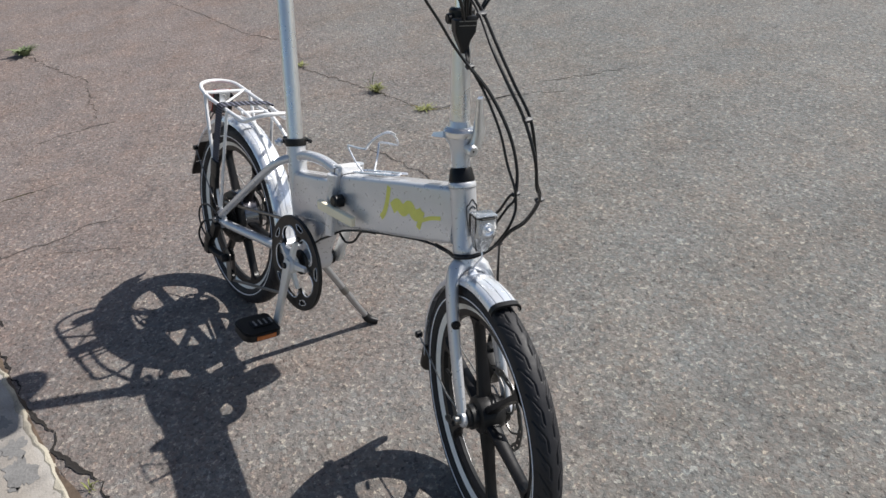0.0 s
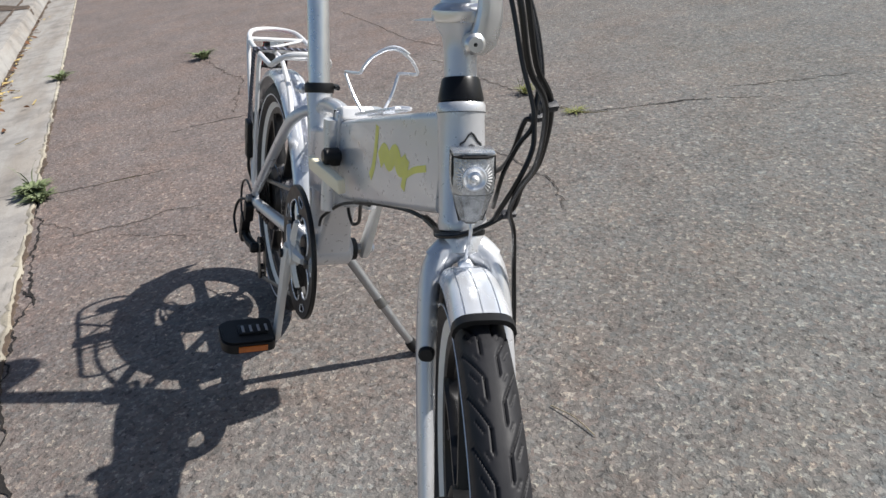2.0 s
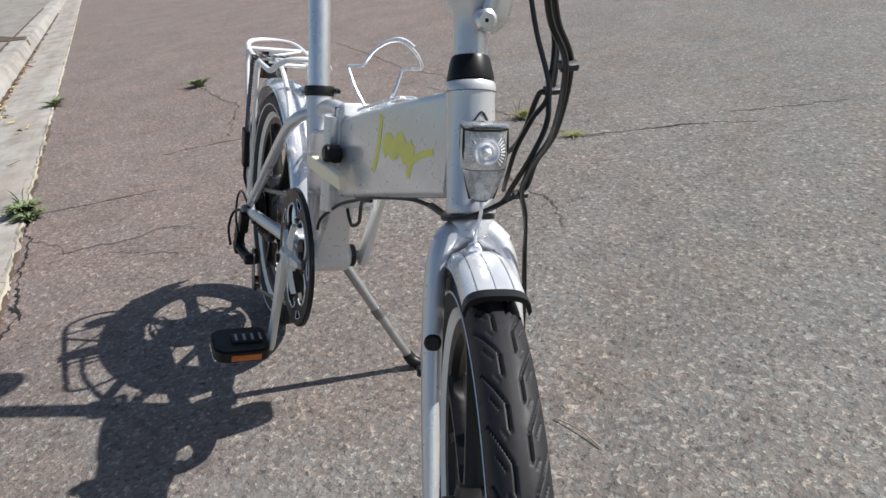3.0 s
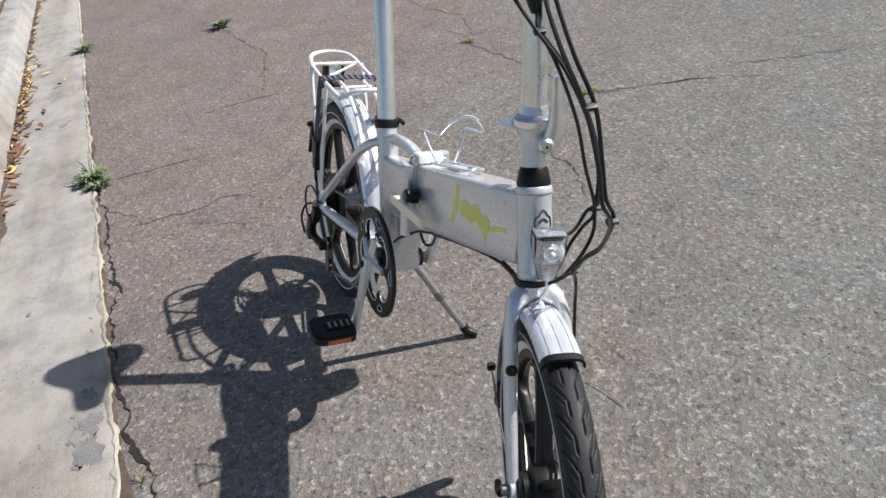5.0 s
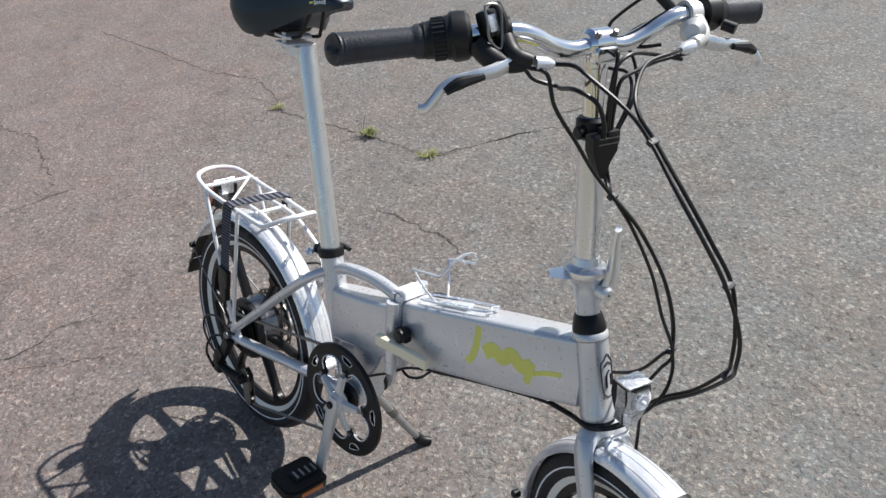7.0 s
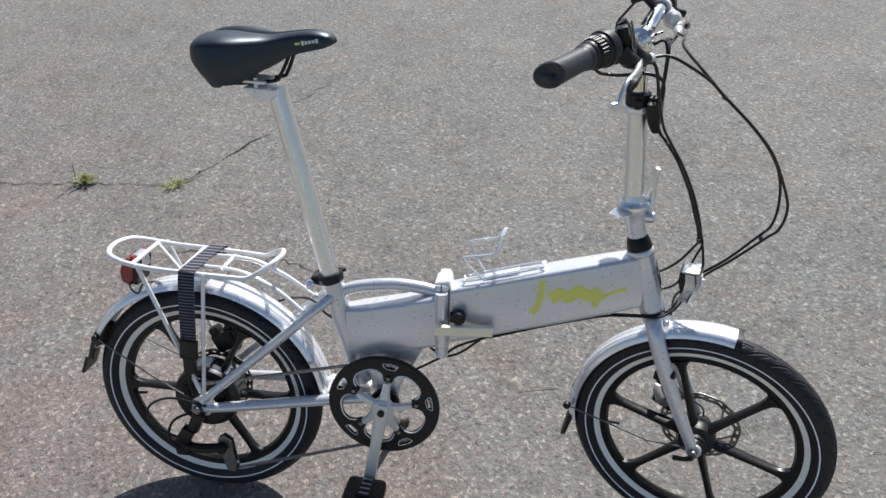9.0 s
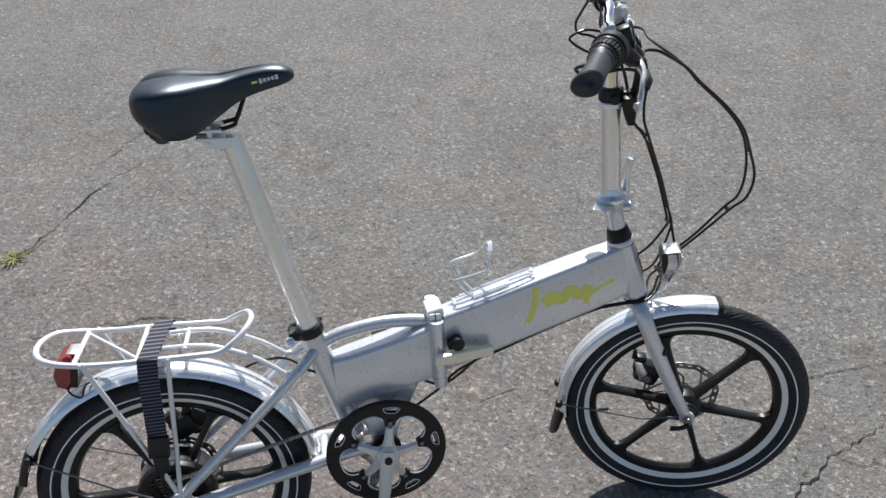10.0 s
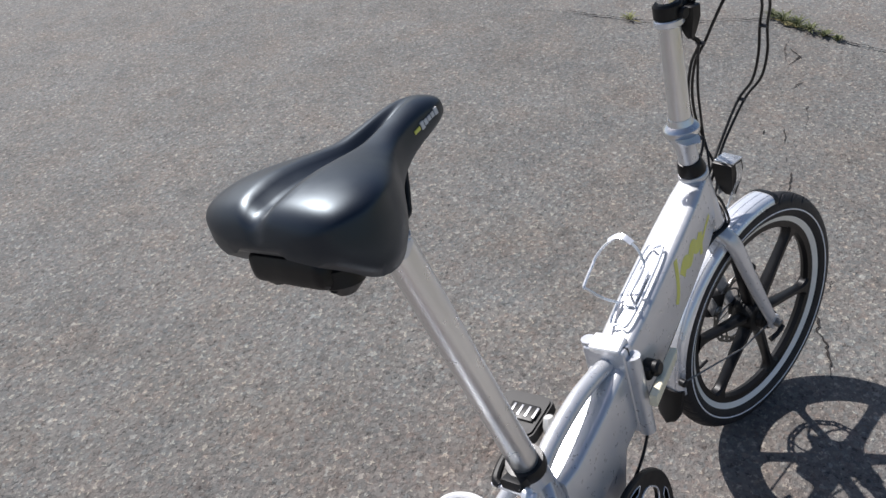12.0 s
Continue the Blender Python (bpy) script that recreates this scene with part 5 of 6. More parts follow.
caliper = s("front_brake_caliper", Geo().box(FH + Vector((-0.07, 0.045, 0.046)), (0.05, 0.03, 0.05), (0, 25, 0), 0.3).box(FH + Vector((-0.088, 0.05, 0.066)), (0.022, 0.022, 0.044), (0, 10, 0), 0.3), BLACK, bicycle, "black front disc brake caliper")
s("caliper_arm", Geo().prism([(0.936, 0.078), (0.95, 0.074), (0.962, 0.05), (0.956, 0.03), (0.946, 0.034), (0.94, 0.052)], 0.004, 0.03, 0.2), ALLOY, caliper, "silver actuating arm of the caliper")
s("caliper_bolt", Geo().disc(FH + Vector((-0.074, 0.028, 0.04)), 0.0095, 0.006, n=18).disc(FH + Vector((-0.074, 0.024, 0.04)), 0.004, 0.004, n=6), STEEL, caliper)
s("cable_barrel", Geo().tube([FH + Vector((-0.1, 0.05, 0.078)), FH + Vector((-0.099, 0.05, 0.1))], [0.0055, 0.004], 12), BLACK, caliper)

# head lamp
LP = Vector((0.987, 0, 0.334))
SMALLER = Matrix.Translation(LP + Vector((-0.004, 0, 0.0055))) @ Matrix.Scale(0.91, 4) @ Matrix.Translation(-LP)


def lit(name, geo, material, parent, label=""):
    """A part of the head lamp at its true size."""
    return s(name, geo.moved(SMALLER), material, parent, label)


rows = []
for zz, hw, x0, x1 in ((0.036, 0.019, -0.02, 0.004), (0.033, 0.021, -0.026, 0.01), (0.012, 0.0212, -0.026, 0.0125), (-0.012, 0.0182, -0.02, 0.008), (-0.034, 0.0122, -0.012, 0.001), (-0.04, 0.008, -0.009, -0.002)):
    rows.append([LP + Vector(q) for q in ((x0, -hw, zz), (x0, hw, zz), (x1 - 0.008, hw, zz), (x1, hw * 0.6, zz), (x1, -hw * 0.6, zz), (x1 - 0.008, -hw, zz))])
lamp = lit("head_lamp", Geo().loft(rows), BLACK, bicycle, "shield-shaped head lamp with a clear lens")
for name, mat, label, steps in (("lens", LENS, "ribbed clear lens", ((0.033, 0.0192, 0.0122), (0.012, 0.0197, 0.0148), (-0.004, 0.0187, 0.0124))), ("reflex_panel", GRID, "grey prismatic reflex panel", ((-0.0048, 0.0185, 0.0123), (-0.018, 0.0152, 0.0092), (-0.0365, 0.0105, 0.0026)))):
    rows = [[LP + Vector(q) for q in ((x1 - 0.027, hw * 1.13, zz), (x1 - 0.0075, hw * 1.13, zz), (x1, hw * 0.66, zz), (x1 + 0.0012, 0, zz), (x1, -hw * 0.66, zz), (x1 - 0.0075, -hw * 1.13, zz), (x1 - 0.027, -hw * 1.13, zz))] for zz, hw, x1 in steps]
    lit(name, Geo().add([q for r in rows for q in r], [(i * 7 + j, i * 7 + j + 1, i * 7 + j + 8, i * 7 + j + 7) for i in range(2) for j in range(6)]), mat, lamp, label)
g = Geo()
for i in range(9):
    for y in (-1, 1):
        a = radians(-38 + 9.5 * i)
        g.tube([LP + Vector((0.0158, y * 0.0135 * math.cos(a), 0.014 + 0.0135 * math.sin(a))), LP + Vector((0.0128, y * 0.0178 * math.cos(a), 0.014 + 0.0215 * math.sin(a)))], 0.0006, 5)
lit("lens_rib", g, WHITE, lamp, "bright ribs fanning from the bulb")
lit("bulb", Geo().disc(LP + Vector((0.0185, 0, 0.014)), 0.0042, 0.004, (1, 0, 0.08), 20, 0.3), RACK, lamp, "bright bulb cap")
g = Geo()
for y in (-1, 1):
    g.tube([LP + Vector((0.004, y * 0.0205, 0.0345)), LP + Vector((0.0068, y * 0.0208, 0.012)), LP + Vector((0.0, y * 0.0172, -0.014)), LP + Vector((-0.0055, y * 0.0115, -0.037))], 0.0017, 6, 4)
g.tube([LP + Vector((0.004, -0.0205, 0.0345)), LP + Vector((0.0135, -0.012, 0.0348)), LP + Vector((0.0135, 0.012, 0.0348)), LP + Vector((0.004, 0.0205, 0.0345))], 0.0017, 6)
lit("bezel", g, BLACK, lamp, "thin black bezel")
lit("lamp_reflector", Geo().lathe([(0.0115, -0.002), (0.0125, 0.0005), (0.011, 0.001), (0.007, -0.001), (0.0045, 0.0005)], LP + Vector((0.0165, 0, 0.014)), (1, 0, 0.08), 28, closed=False), CHROME, lamp, "bright round reflector")
lit("lamp_hood", Geo().box(LP + Vector((-0.006, 0, 0.0365)), (0.032, 0.042, 0.0035), (0, -3, 0), 0.3), LENS, lamp, "clear glossy hood")
s("lamp_bracket", Geo().tube([bolt + Vector((0.003, 0, 0.004)), bolt + Vector((0.006, 0, 0.016)), LP + Vector((-0.008, 0, -0.042)), LP + Vector((-0.01, 0, -0.03))], 0.0019, 8, 4), CHROME, lamp)

# handlebar post
s("post_base", Geo().lathe([(0.0165, 0.0), (0.0168, 0.03), (0.0185, 0.045), (0.024, 0.053), (0.0252, 0.058), (0.0252, 0.064), (0.012, 0.064), (0.012, 0.0)], HEAD + ax * 0.172, Vector((0.862, 0, 0.4745)) - (HEAD + ax * 0.172), 30), PAINT, bicycle, "silver folding handlebar post base")
P0, P1 = Vector((0.862, 0, 0.474)), Vector((0.8515, 0, 0.672))
mast = s("handlebar_post", Geo().tube([P0, P1], [0.0172, 0.0165], 28), ALLOY, bicycle, "silver telescopic handlebar post")
s("post_clamp", Geo().lathe([(0.012, 0.0), (0.027, 0.0), (0.0288, 0.003), (0.0288, 0.011), (0.0265, 0.0145), (0.0205, 0.018), (0.0178, 0.028), (0.012, 0.028)], (0.862, 0, 0.4735), (-0.05, 0, 1), 32).tube([(0.856, -0.01, 0.475), (0.846, -0.026, 0.474), (0.837, -0.041, 0.473)], [0.02, 0.018, 0.012], 14, 5, flat=0.0105, side=(0.85, -0.5, 0)), ALLOY, mast, "silver folding clamp of the post")
s("post_lever", Geo().tube([(0.882, 0.012, 0.45), (0.884, 0.021, 0.46), (0.885, 0.026, 0.482), (0.887, 0.025, 0.508), (0.891, 0.022, 0.532), (0.894, 0.021, 0.548)], [0.013, 0.0165, 0.0155, 0.012, 0.0085, 0.007], 14, 5, flat=0.6), ALLOY, mast, "silver clamping lever")
s("post_hinge", Geo().disc(Vector((0.889, 0.01, 0.456)), 0.0105, 0.012, (1, 0.1, 0), 22).disc(Vector((0.8955, 0.0105, 0.456)), 0.0055, 0.004, (1, 0.1, 0), 16), ALLOY, mast)
s("hinge_bolt", Geo().disc(Vector((0.898, 0.0105, 0.456)), 0.003, 0.003, (1, 0.1, 0), 6), BLACK, mast)
s("post_collar", Geo().disc(Vector((0.851, 0, 0.676)), 0.0215, 0.0125, (-0.05, 0, 1), 30).box((0.878, 0.0, 0.672), (0.03, 0.02, 0.02), bevel=0.25), BLACK, mast, "black height collar")
s("collar_ring", Geo().disc(Vector((0.852, 0, 0.659)), 0.0222, 0.0055, (-0.05, 0, 1), 30).box((0.876, -0.003, 0.659), (0.018, 0.016, 0.011), bevel=0.25), CHROME, mast, "polished band of the height clamp")
s("collar_screw", Geo().disc((0.879, -0.0135, 0.659), 0.006, 0.004, (0, 1, 0), 16), CHROME, mast)
s("collar_knob", Geo().disc((0.856, -0.024, 0.672), 0.0085, 0.005, (0, 1, 0), 18), BLACK, mast)
s("inner_post", Geo().tube([(0.851, 0, 0.67), (0.846, 0, 0.768)], 0.0138, 24), MIRROR, mast)
BC = Vector((0.846, 0, 0.775))
s("bar_clamp", Geo().disc(BC, 0.0185, 0.0185, (0, 1, 0), 28).box(BC + Vector((0.01, 0, -0.01)), (0.022, 0.034, 0.022), bevel=0.35, seg=3).disc(BC + Vector((0.0, 0, -0.018)), 0.0155, 0.012, (-0.05, 0, 1), 24), MIRROR, mast, "polished handlebar clamp")
g = Geo()
for y in (-0.012, 0.012):
    g.disc(BC + Vector((0.014, y, 0.012)), 0.0036, 0.006, (0.6, 0, 1), 12)
s("clamp_bolt", g, STEEL, mast)
rings = []
for z, y0, y1, x0, x1 in ((0.6755, -0.026, 0.008, 0.872, 0.89), (0.674, -0.028, 0.01, 0.87, 0.892), (0.656, -0.027, 0.009, 0.87, 0.893), (0.642, -0.022, 0.0, 0.873, 0.893), (0.628, -0.0165, -0.004, 0.878, 0.893), (0.6225, -0.0145, -0.006, 0.881, 0.892)):
    c = 0.003
    rings.append([Vector((x, y, z)) for x, y in ((x0 + c, y0), (x1 - c, y0), (x1, y0 + c), (x1, y1 - c), (x1 - c, y1), (x0 + c, y1), (x0, y1 - c), (x0, y0 + c))])
box = s("junction_box", Geo().loft(rings), BLACK, mast, "black cable junction box on the post")
for z in (0.6735, 0.6665):
    s("box_line", Geo().box((0.8925, -0.007, z), (0.0012, 0.03, 0.0012), (0, 0, 0), 0), STEEL, box, "thin pale line across the box")

# handlebar
half = [(0.0, 0.0, 0.0), (0.0, 0.035, -0.004), (0.0, 0.066, 0.004), (0.001, 0.09, 0.016), (0.0, 0.112, 0.0235), (-0.005, 0.14, 0.0245), (-0.015, 0.167, 0.0225), (-0.036, 0.219, 0.0165), (-0.0555, 0.3, 0.0132)]
half_left = [(0.0, 0.0, 0.0), (0.0, 0.035, -0.004), (0.0, 0.066, 0.004), (0.003, 0.09, 0.016), (0.005, 0.112, 0.0235), (0.005, 0.14, 0.0235), (0.003, 0.167, 0.0225), (-0.003, 0.215, 0.02), (-0.006, 0.25, 0.0185)]
line = [(x, -y, z) for x, y, z in reversed(half[1:])] + half_left
bar = s("handlebar", Geo().tube([BC + Vector(q) for q in line], 0.0107, 18, 6), MIRROR, bicycle, "polished swept handlebar")


def on_bar(y):
    """A place on the bar and its direction outward."""
    f = [BC + Vector((x, math.copysign(w, y), z)) for x, w, z in (half if y < 0 else half_left)]
    pts = spline(f, 12)
    i = min(range(1, len(pts) - 1), key=lambda j: abs(abs(pts[j].y) - abs(y)))
    return pts[i], (pts[i + 1] - pts[i - 1]).normalized()


for sgn in (-1, 1):
    a, b1 = on_bar(sgn * (0.216 if sgn < 0 else 0.17))[0], BC + Vector((-0.057, -0.306, 0.013) if sgn < 0 else (-0.0065, 0.258, 0.018))
    d = (b1 - a).normalized()
    L = (b1 - a).length
    k = 30
    back = (Vector((-1, 0, -0.25)) - d * d.dot(Vector((-1, 0, -0.25)))).normalized()
    up = d.cross(back)
    rings = []
    for i in range(k + 4):
        t = min(1.0, i / (k - 1))
        r = 0.0185 if i < 3 else 0.0158 + (0.0007 if i % 2 else 0) + 0.0014 * t * t
        r *= (1.0, 0.93, 0.8, 0.3, 0.02)[max(0, i - k + 1)]
        wing = 0.0055 * max(0.0, (t - 0.62) / 0.38) ** 1.6
        ring = []
        for j in range(28):
            u = 2 * math.pi * j / 28
            c = math.cos(u)
            # the palm side reaches further back and out
            along = L * t + (0.0025 if i >= k else 0.0) + 0.007 * t ** 6 * c
            ring.append(a + d * along + back * (c * r + (wing * c * r / 0.0185 if c > 0 else 0)) + up * (math.sin(u) * r))
        rings.append(ring)
    s("grip", Geo().loft(rings), GRIP, bar, "black ribbed rubber grip with a flared end")
# twist shifter on the drive side
p, d = on_bar(-0.175)
prof = [(0.012, -0.012), (0.022, -0.011), (0.0262, -0.006), (0.027, 0.0), (0.027, 0.009), (0.0242, 0.012), (0.0238, 0.016), (0.0222, 0.018), (0.0222, 0.031), (0.0205, 0.033), (0.02, 0.037), (0.0205, 0.039), (0.0192, 0.041), (0.0188, 0.048), (0.012, 0.05)]
shift = s("twist_shifter", Geo().lathe(prof, p, d, 40), BLACK, bar, "black twist-grip gear shifter")
e1 = d.orthogonal().normalized()
e2 = d.cross(e1)
g = Geo()
for i in range(26):
    a = 2 * math.pi * i / 26
    q = p + (e1 * math.cos(a) + e2 * math.sin(a)) * 0.0222
    g.tube([q + d * 0.018, q + d * 0.031], 0.0014, 6)
s("shifter_rib", g, BLACK, shift)
q = on_bar(-0.152)[0]
s("shifter_window", Geo().box(q + Vector((0.012, 0, 0.012)), (0.018, 0.019, 0.03), (6, -18, 12), 0.3).tube([q + Vector((0.004, 0.012, 0.03)), q + Vector((0.014, 0.016, 0.012)), q + Vector((0.016, 0.014, -0.012))], 0.0075, 10, 4), BLACK, shift)
s("window_frame", Geo().tube([q + Vector((0.019, -0.008, 0.032)), q + Vector((0.024, -0.0075, 0.016)), q + Vector((0.0265, -0.006, -0.002)), q + Vector((0.029, 0.006, -0.012)), q + Vector((0.0255, 0.009, 0.006)), q + Vector((0.019, 0.009, 0.03))], 0.0016, 6, 4, True), STEEL, shift, "grey edge of the gear window")
s("window_glass", Geo().box(q + Vector((0.0205, 0, 0.014)), (0.003, 0.011, 0.018), (6, -18, 12), 0.1), LENS, shift, "clear gear indicator window")
s("shifter_spout", Geo().tube([q + Vector((0.01, -0.012, -0.008)), q + Vector((0.024, -0.002, -0.022)), q + Vector((0.034, 0.016, -0.03)), q + Vector((0.04, 0.032, -0.032))], [0.013, 0.0125, 0.0085, 0.005], 12, 5), BLACK, shift)
# brake levers
for sgn in (-1, 1):
    p, d = on_bar(sgn * 0.134)
    lv = s("brake_lever", Geo().lathe([(0.0115, -0.009), (0.0165, -0.009), (0.0165, 0.009), (0.0115, 0.009)], p, d, 24).tube([p + Vector((0.01, 0, -0.005)), p + Vector((0.024, -sgn * 0.002, -0.021)), p + Vector((0.034, -sgn * 0.02, -0.028))], [0.0115, 0.0125, 0.009], 12, 5), BLACK if sgn < 0 else MATT, bar, "brake lever clamp")
    end = p + Vector((0.035, -sgn * 0.024, -0.03))
    s("barrel_adjuster", Geo().tube([end, end + Vector((0.003, -sgn * 0.014, -0.001)), end + Vector((0.005, -sgn * 0.022, -0.002))], [0.0085, 0.0075, 0.0035], 14), CHROME, lv, "chrome cable adjuster")
    tip = BC + Vector((0.014, -0.24, -0.043)) if sgn < 0 else BC + Vector((0.034, 0.234, -0.038))
    path = [p + Vector((0.028, sgn * 0.004, -0.028)), p + Vector((0.032, sgn * 0.028, -0.034)), p + Vector((0.032, sgn * 0.055, -0.036)), p + Vector((0.028, sgn * 0.08, -0.042)), tip + Vector((0.006, -sgn * 0.008, 0.004)), tip]
    s("lever_blade", Geo().tube(path, [0.009, 0.0085, 0.0065, 0.0058, 0.0055, 0.007], 12, 6, flat=0.7, side=(0, 0, 1)), ALLOY, lv, "silver lever blade")
    pad = [q + Vector((0.0065, 0, -0.001)) for q in (Vector(path[1]).lerp(Vector(path[2]), 0.5), Vector(path[2]).lerp(Vector(path[3]), 0.6), Vector(path[3]).lerp(Vector(path[4]), 0.25))]
    s("lever_pad", Geo().tube(pad, [0.004, 0.0072, 0.0045], 8, 5, side=(0, 0, 1)), BLACK, lv, "black rubber pad on the lever")
# left controls
p, d = on_bar(0.15)
s("throttle", Geo().lathe([(0.0115, -0.002), (0.022, -0.001), (0.0225, 0.02), (0.0195, 0.024), (0.0185, 0.034), (0.0115, 0.035)], p, d, 32), BLACK, bar, "black throttle housing")
s("bell", Geo().disc(BC + Vector((0.027, 0.122, 0.008)), 0.0155, 0.011, (0.6, -0.8, 0.1), 28, 0.3), MATT, bar, "round silver bell")
s("display", Geo().box(p + Vector((-0.03, -0.058, 0.03)), (0.034, 0.06, 0.018), (0, -18, 10), 0.28, 3).tube([p + Vector((-0.006, -0.03, 0.0)), p + Vector((-0.026, -0.05, 0.026))], 0.007, 10), BLACK, bar, "small dark control box on the bar")
s("horn_button", Geo().tube([p + Vector((0.02, 0.022, -0.012)), p + Vector((0.034, 0.03, -0.016))], 0.007, 12), BLACK, bar)
s("bar_decal", Geo().tube([on_bar(-y)[0] + Vector((0.0062, 0, -0.0076)) for y in (0.09, 0.1, 0.11, 0.122, 0.134)], 0.0021, 8, 3), DECAL, bar, "yellow stripe on the bar")


# cables
def cable(pts, r=0.0025, name="cable", label=""):
    return b(name, Geo().tube(pts, r, 8, 8), CABLE, bicycle, label)


T1, T2, T3, T4, T5 = (Vector(q) for q in ((0.972, -0.085, 0.696), (1.081, -0.071, 0.566), (1.084, -0.02, 0.436), (0.904, -0.034, 0.604), (0.99, 0.027, 0.4065)))
W = Vector((-0.0045, 0.005, 0))
ASIDE = Vector((0.0, 0.0062, 0.0))
IN = LOCAL.inverted() @ STEER
rb = IN @ (on_bar(-0.134)[0] + Vector((0.04, 0.046, -0.032)))
lb = IN @ (on_bar(0.134)[0] + Vector((0.04, -0.046, -0.032)))
# out of the levers, round in front of the bar and back under the lamp
FORE = [(1.018, -0.091, 0.653), (1.054, -0.087, 0.612)]
ROUND = [(1.0975, -0.06, 0.513), (1.0965, -0.0455, 0.468)]
BACK = [(1.043, 0.003, 0.381), (1.004, 0.012, 0.345), (0.978, 0.02, 0.314)]
UNDER = [(0.971, 0.0, 0.2975), (0.953, -0.018, 0.2805), (0.925, -0.0305, 0.27), (0.889, -0.0184, 0.2628), (0.845, -0.014, 0.259)]


def near(pts, k, step=W):
    """The same places, moved aside by k steps."""
    return [Vector(q) + step * k for q in pts]


cable([rb, rb + Vector((0.02, 0.008, 0.001)), (0.895, -0.108, 0.753), (0.942, -0.0955, 0.724), T1 - ASIDE * 0.7] + near(FORE, -1, ASIDE) + [T2 - ASIDE] + near(ROUND, -1.2) + [T3 - W] + near(BACK, -0.6) + [(0.963, 0.035, 0.284), (0.962, 0.042, 0.24), (0.961, 0.05, 0.19), (0.956, 0.058, 0.14), (0.954, 0.063, 0.1), (0.953, 0.065, 0.08)], label="black brake cable looping in front")
cable([lb, lb + Vector((0.005, -0.03, -0.001)), (0.9115, -0.022, 0.7615), (0.932, -0.069, 0.738), (0.952, -0.084, 0.717), T1 + ASIDE * 0.7] + near(FORE, 1, ASIDE) + [T2 + ASIDE] + near(ROUND, 1.2) + [T3 + W] + near(BACK, 0.6) + UNDER, label="black brake cable looping in front")
sp = IN @ (on_bar(-0.152)[0] + Vector((0.042, 0.036, -0.033)))
DOWN = [(0.931, -0.005, 0.563), (0.961, 0.0195, 0.5045), (0.981, 0.029, 0.45)]
cable([sp, sp + Vector((0.014, 0.014, -0.006)), (0.865, -0.119, 0.714), (0.8775, -0.085, 0.67), (0.89, -0.061, 0.635), T4 - W] + near(DOWN, -0.7) + [T5 - W, (1.0, 0.021, 0.38), (1.0, 0.0115, 0.352), (0.985, 0.004, 0.3175)] + near(UNDER, 0.9), label="black gear cable down the front")
cable([(0.882, -0.029, 0.632), (0.89, -0.031, 0.618), T4 + W * 0.3] + near(DOWN, 0.3) + [T5, (0.985, 0.018, 0.402), (0.96, 0.023, 0.365), (0.935, 0.027, 0.343), (0.9, 0.03, 0.325)])
cable([(0.884, -0.026, 0.634), (0.891, -0.027, 0.618), T4 + W * 0.6, (0.927, -0.016, 0.566), (0.955, 0.002, 0.5095), (0.975, 0.012, 0.4545), T5 - W * 1.2, (0.986, 0.014, 0.38), (0.972, 0.01, 0.35), (0.955, 0.014, 0.318), (0.93, 0.026, 0.3)], 0.0023)
# from the left controls and the bar into the junction box
cable([lb + Vector((-0.003, 0.014, -0.012)), (0.89, 0.027, 0.766), (0.888, -0.016, 0.769), (0.886, -0.04, 0.757), (0.885, -0.044, 0.736), (0.884, -0.042, 0.71), (0.881, -0.034, 0.666)], 0.0024)
cable([lb + Vector((0.002, 0.016, -0.004)), (0.897, 0.026, 0.759), (0.89, 0.0, 0.75), (0.886, -0.027, 0.739), (0.885, -0.031, 0.71), (0.881, -0.023, 0.664)], 0.0024)
behind = [IN @ (on_bar(y)[0] + Vector((-0.0125, 0, 0.002))) for y in (0.13, 0.09, 0.05)]
cable(behind + [IN @ (BC + Vector((0.002, 0.022, -0.022))), (0.877, -0.03, 0.772), (0.884, -0.038, 0.752), (0.884, -0.037, 0.73), (0.883, -0.035, 0.7), (0.881, -0.028, 0.666)], 0.0024)
# loops behind the post
cable([rb + Vector((-0.055, -0.02, -0.006)), (0.77, -0.065, 0.7355), (0.778, -0.051, 0.7225), (0.795, -0.028, 0.7155), (0.815, -0.045, 0.718), (0.85, -0.064, 0.725), (0.877, -0.058, 0.715), (0.884, -0.046, 0.69), (0.881, -0.036, 0.66)], 0.0029)
cable([(0.881, -0.016, 0.672), (0.878, 0.012, 0.715), (0.857, 0.03, 0.738), (0.824, 0.03, 0.74), (0.795, 0.03, 0.758), (0.792, 0.03, 0.768), (0.818, 0.03, 0.777), (0.86, 0.034, 0.77), (0.885, 0.05, 0.775)], 0.0022)
cable([(0.881, -0.012, 0.672), (0.878, 0.022, 0.72), (0.846, 0.05, 0.758), (0.813, 0.05, 0.77), (0.808, 0.05, 0.787), (0.819, 0.055, 0.803), IN @ (on_bar(0.15)[0] + Vector((-0.032, -0.06, 0.022)))], 0.0022)
for q in (T1, T2, T3, T4, T5, Vector((0.972, 0.021, 0.308))):
    b("cable_tie", Geo().box(q, (0.008, 0.0145, 0.006), (10, 30, 0), 0.25), GRIP)
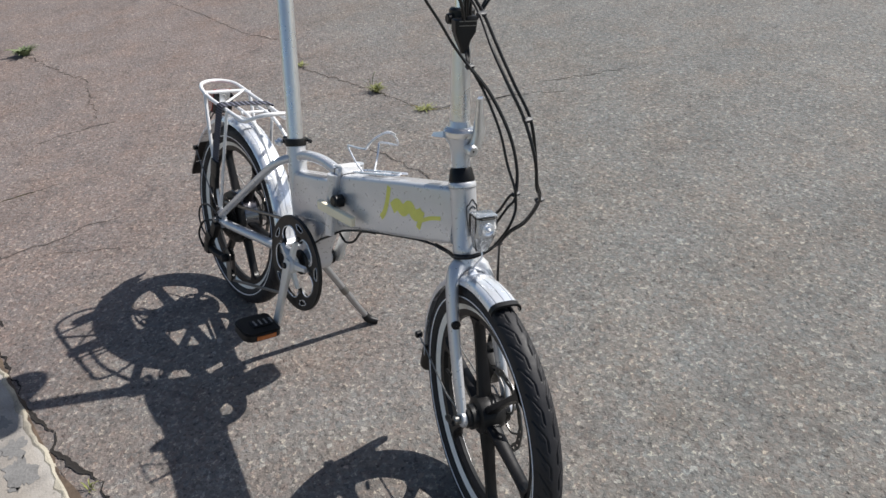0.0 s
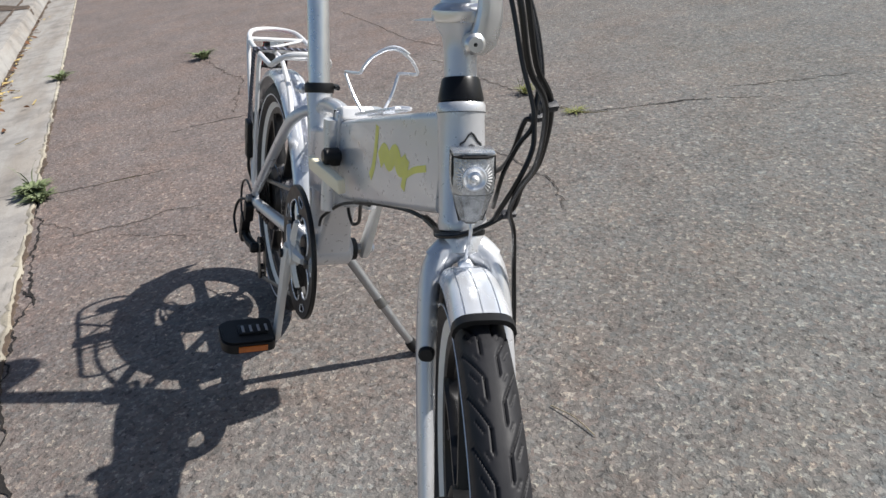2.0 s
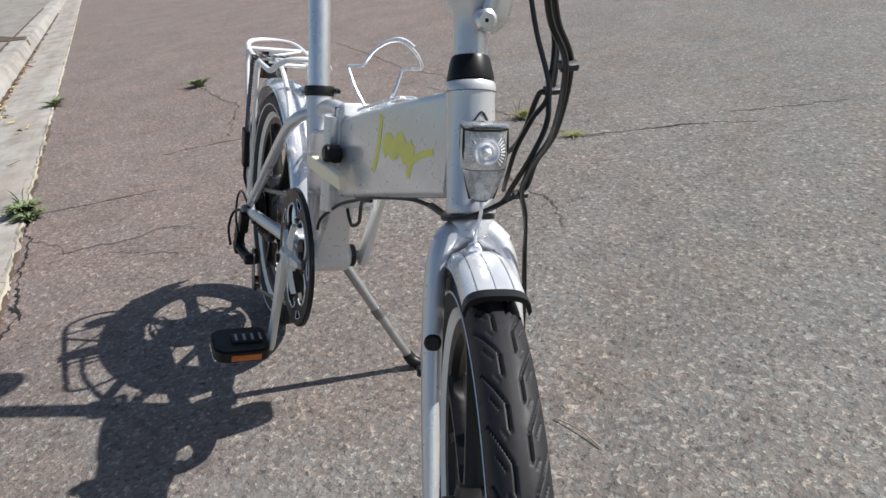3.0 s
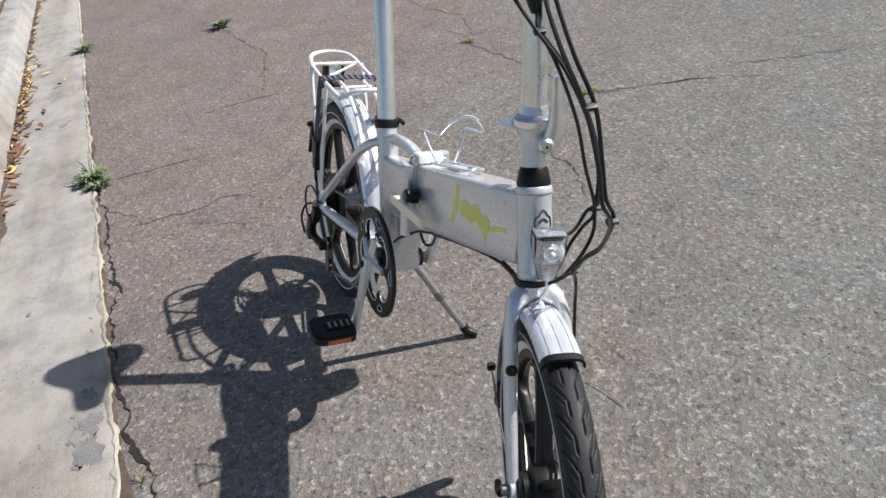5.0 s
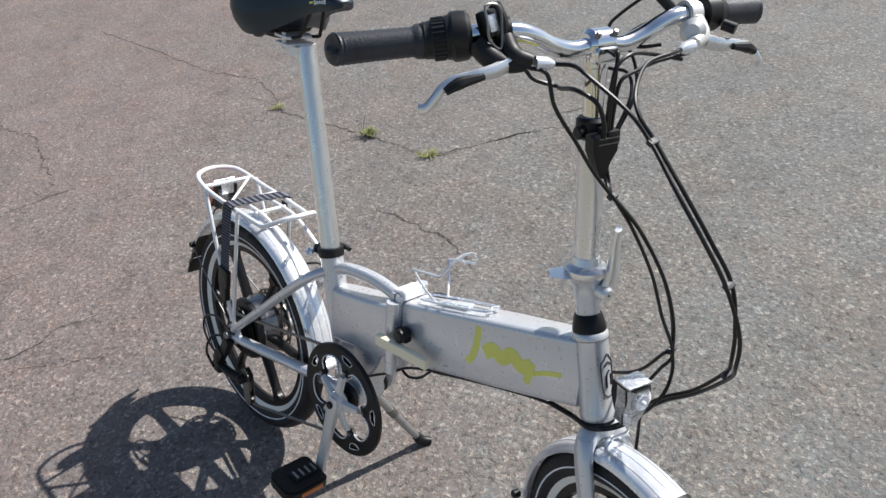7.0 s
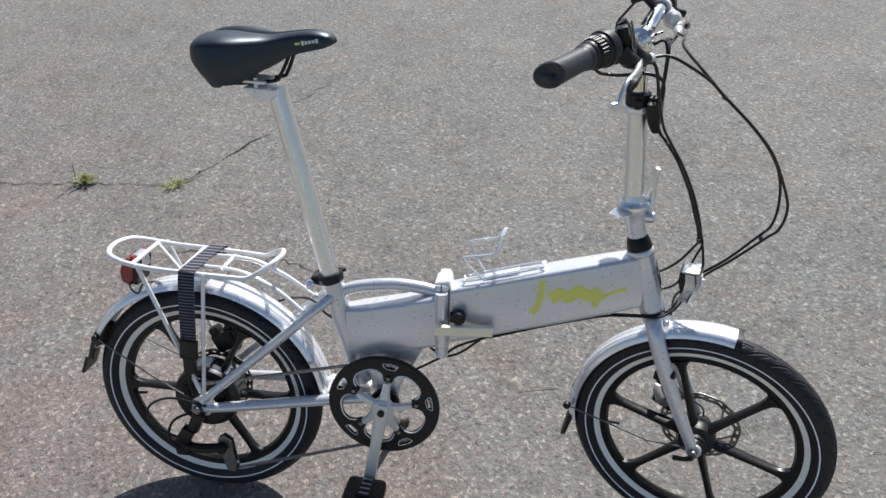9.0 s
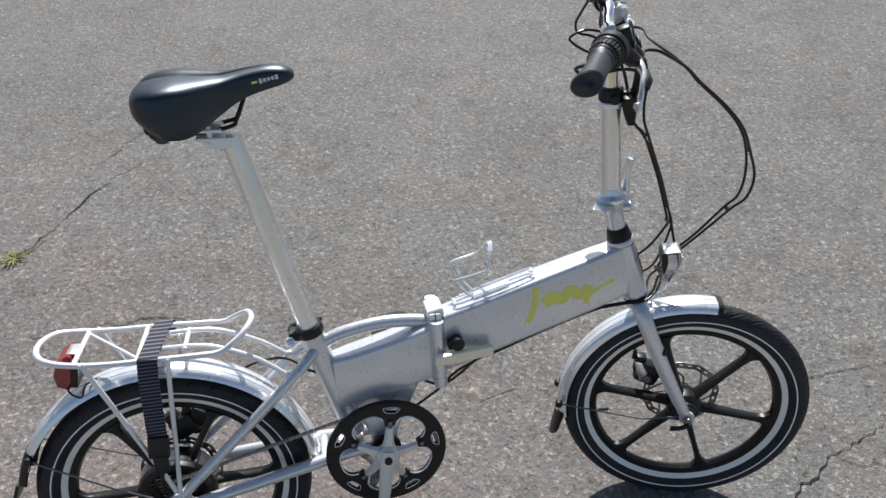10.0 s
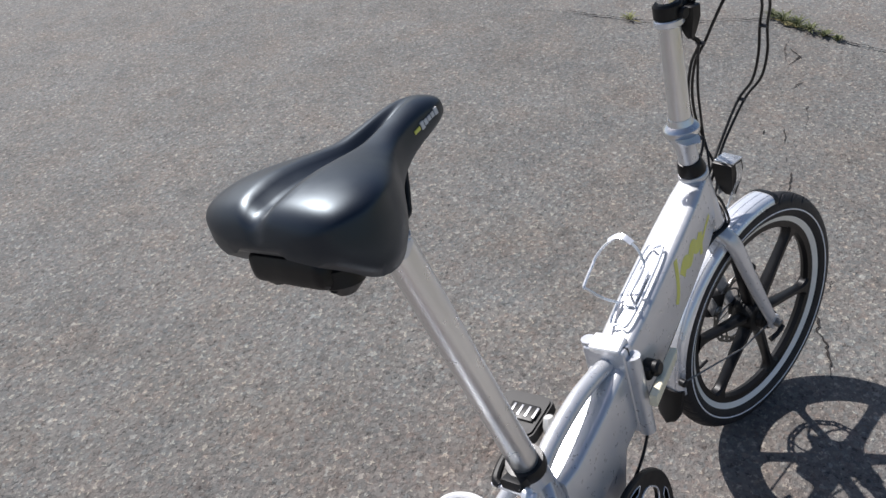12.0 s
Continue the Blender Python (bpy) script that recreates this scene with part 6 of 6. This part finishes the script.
# under the beam and down to the crank bracket
RUN = [(0.845, -0.014, 0.2595), (0.8, -0.02, 0.2535), (0.7, -0.024, 0.2265), (0.62, -0.024, 0.2)]
cable(RUN + [(0.6, -0.021, 0.1935), (0.5475, -0.026, 0.1728), (0.518, -0.035, 0.1518), (0.48, -0.037, 0.128), (0.44, -0.03, 0.1)], label="black cable under the frame")
cable([(0.66, -0.018, 0.2105), (0.604, -0.012, 0.1915), (0.5605, 0.0, 0.15), (0.537, 0.0, 0.136), (0.5186, 0.001, 0.1325), (0.496, 0.002, 0.143), (0.478, 0.004, 0.158)], 0.0027)

# bottle cage on top of the beam
WIRE = 0.0022
TOP = lambda x: 0.2985 + (x - 0.535) * 0.272
cage = b("bottle_cage", Geo().tube([(0.705, 0, TOP(0.705) + 0.008), (0.7, 0.014, TOP(0.7) + 0.006), (0.57, 0.015, TOP(0.57) + 0.006), (0.56, 0, TOP(0.56) + 0.006), (0.57, -0.015, TOP(0.57) + 0.006), (0.7, -0.014, TOP(0.7) + 0.006)], WIRE, 8, 5, True), CHROME, bicycle, "shiny wire bottle cage on the beam")
right = [(0.594, -0.013, TOP(0.594) + 0.006), (0.576, -0.022, 0.34), (0.56, -0.0295, 0.3645), (0.558, -0.03, 0.3685), (0.562, -0.0305, 0.371), (0.59, -0.029, 0.3745), (0.612, -0.027, 0.378), (0.618, -0.026, 0.381), (0.621, -0.024, 0.387)]
over = [(0.627, -0.014, 0.402), (0.632, 0.004, 0.4125), (0.633, 0.02, 0.4115), (0.629, 0.038, 0.4)]
left = [(0.621, 0.05, 0.386), (0.617, 0.053, 0.381), (0.611, 0.053, 0.378), (0.585, 0.049, 0.3745), (0.566, 0.046, 0.371), (0.562, 0.045, 0.368), (0.565, 0.043, 0.364), (0.58, 0.03, 0.34), (0.597, 0.013, TOP(0.597) + 0.006)]
b("cage_arm", Geo().tube(right + over + left, WIRE, 8, 3), CHROME, cage)
b("cage_band", Geo().ribbon([(0.629, -0.008, 0.4085), (0.633, 0.006, 0.4155), (0.6335, 0.019, 0.4145), (0.631, 0.032, 0.4075)], 0.0045, 0.0008, (1, 0, 0.5), 4), CHROME, cage)
b("cage_plate", Geo().box((0.63, 0, TOP(0.63) + 0.004), (0.07, 0.016, 0.004), (0, -15.8, 0), 0.2), CHROME, cage)

# yellow emblem on the side of the beam, drawn as plain strokes
for sgn in (-1, 1):
    y = sgn * 0.0296
    g = Geo()
    strokes = (([(0.708, 0.331), (0.706, 0.3), (0.7, 0.275), (0.69, 0.26)], 0.0062), ([(0.724, 0.292), (0.74, 0.306), (0.758, 0.299), (0.776, 0.314), (0.794, 0.303), (0.814, 0.313)], 0.0115), ([(0.815, 0.318), (0.807, 0.281)], 0.0062), ([(0.812, 0.298), (0.836, 0.312), (0.864, 0.322)], 0.0038))
    for path, r in strokes:
        g.tube([(x, y, z) for x, z in path], r, 8, 6, flat=None, side=(0, 1, 0))
    for q in g.v:
        face = 0.029 - max(0.0, q.x - 0.74) * 0.0222 - max(0.0, q.x - 0.83) * 0.057
        q.y = sgn * (face + 0.0003) + (q.y - y) * 0.03
    b("emblem", g, DECAL, main, "yellow painted emblem of plain strokes")
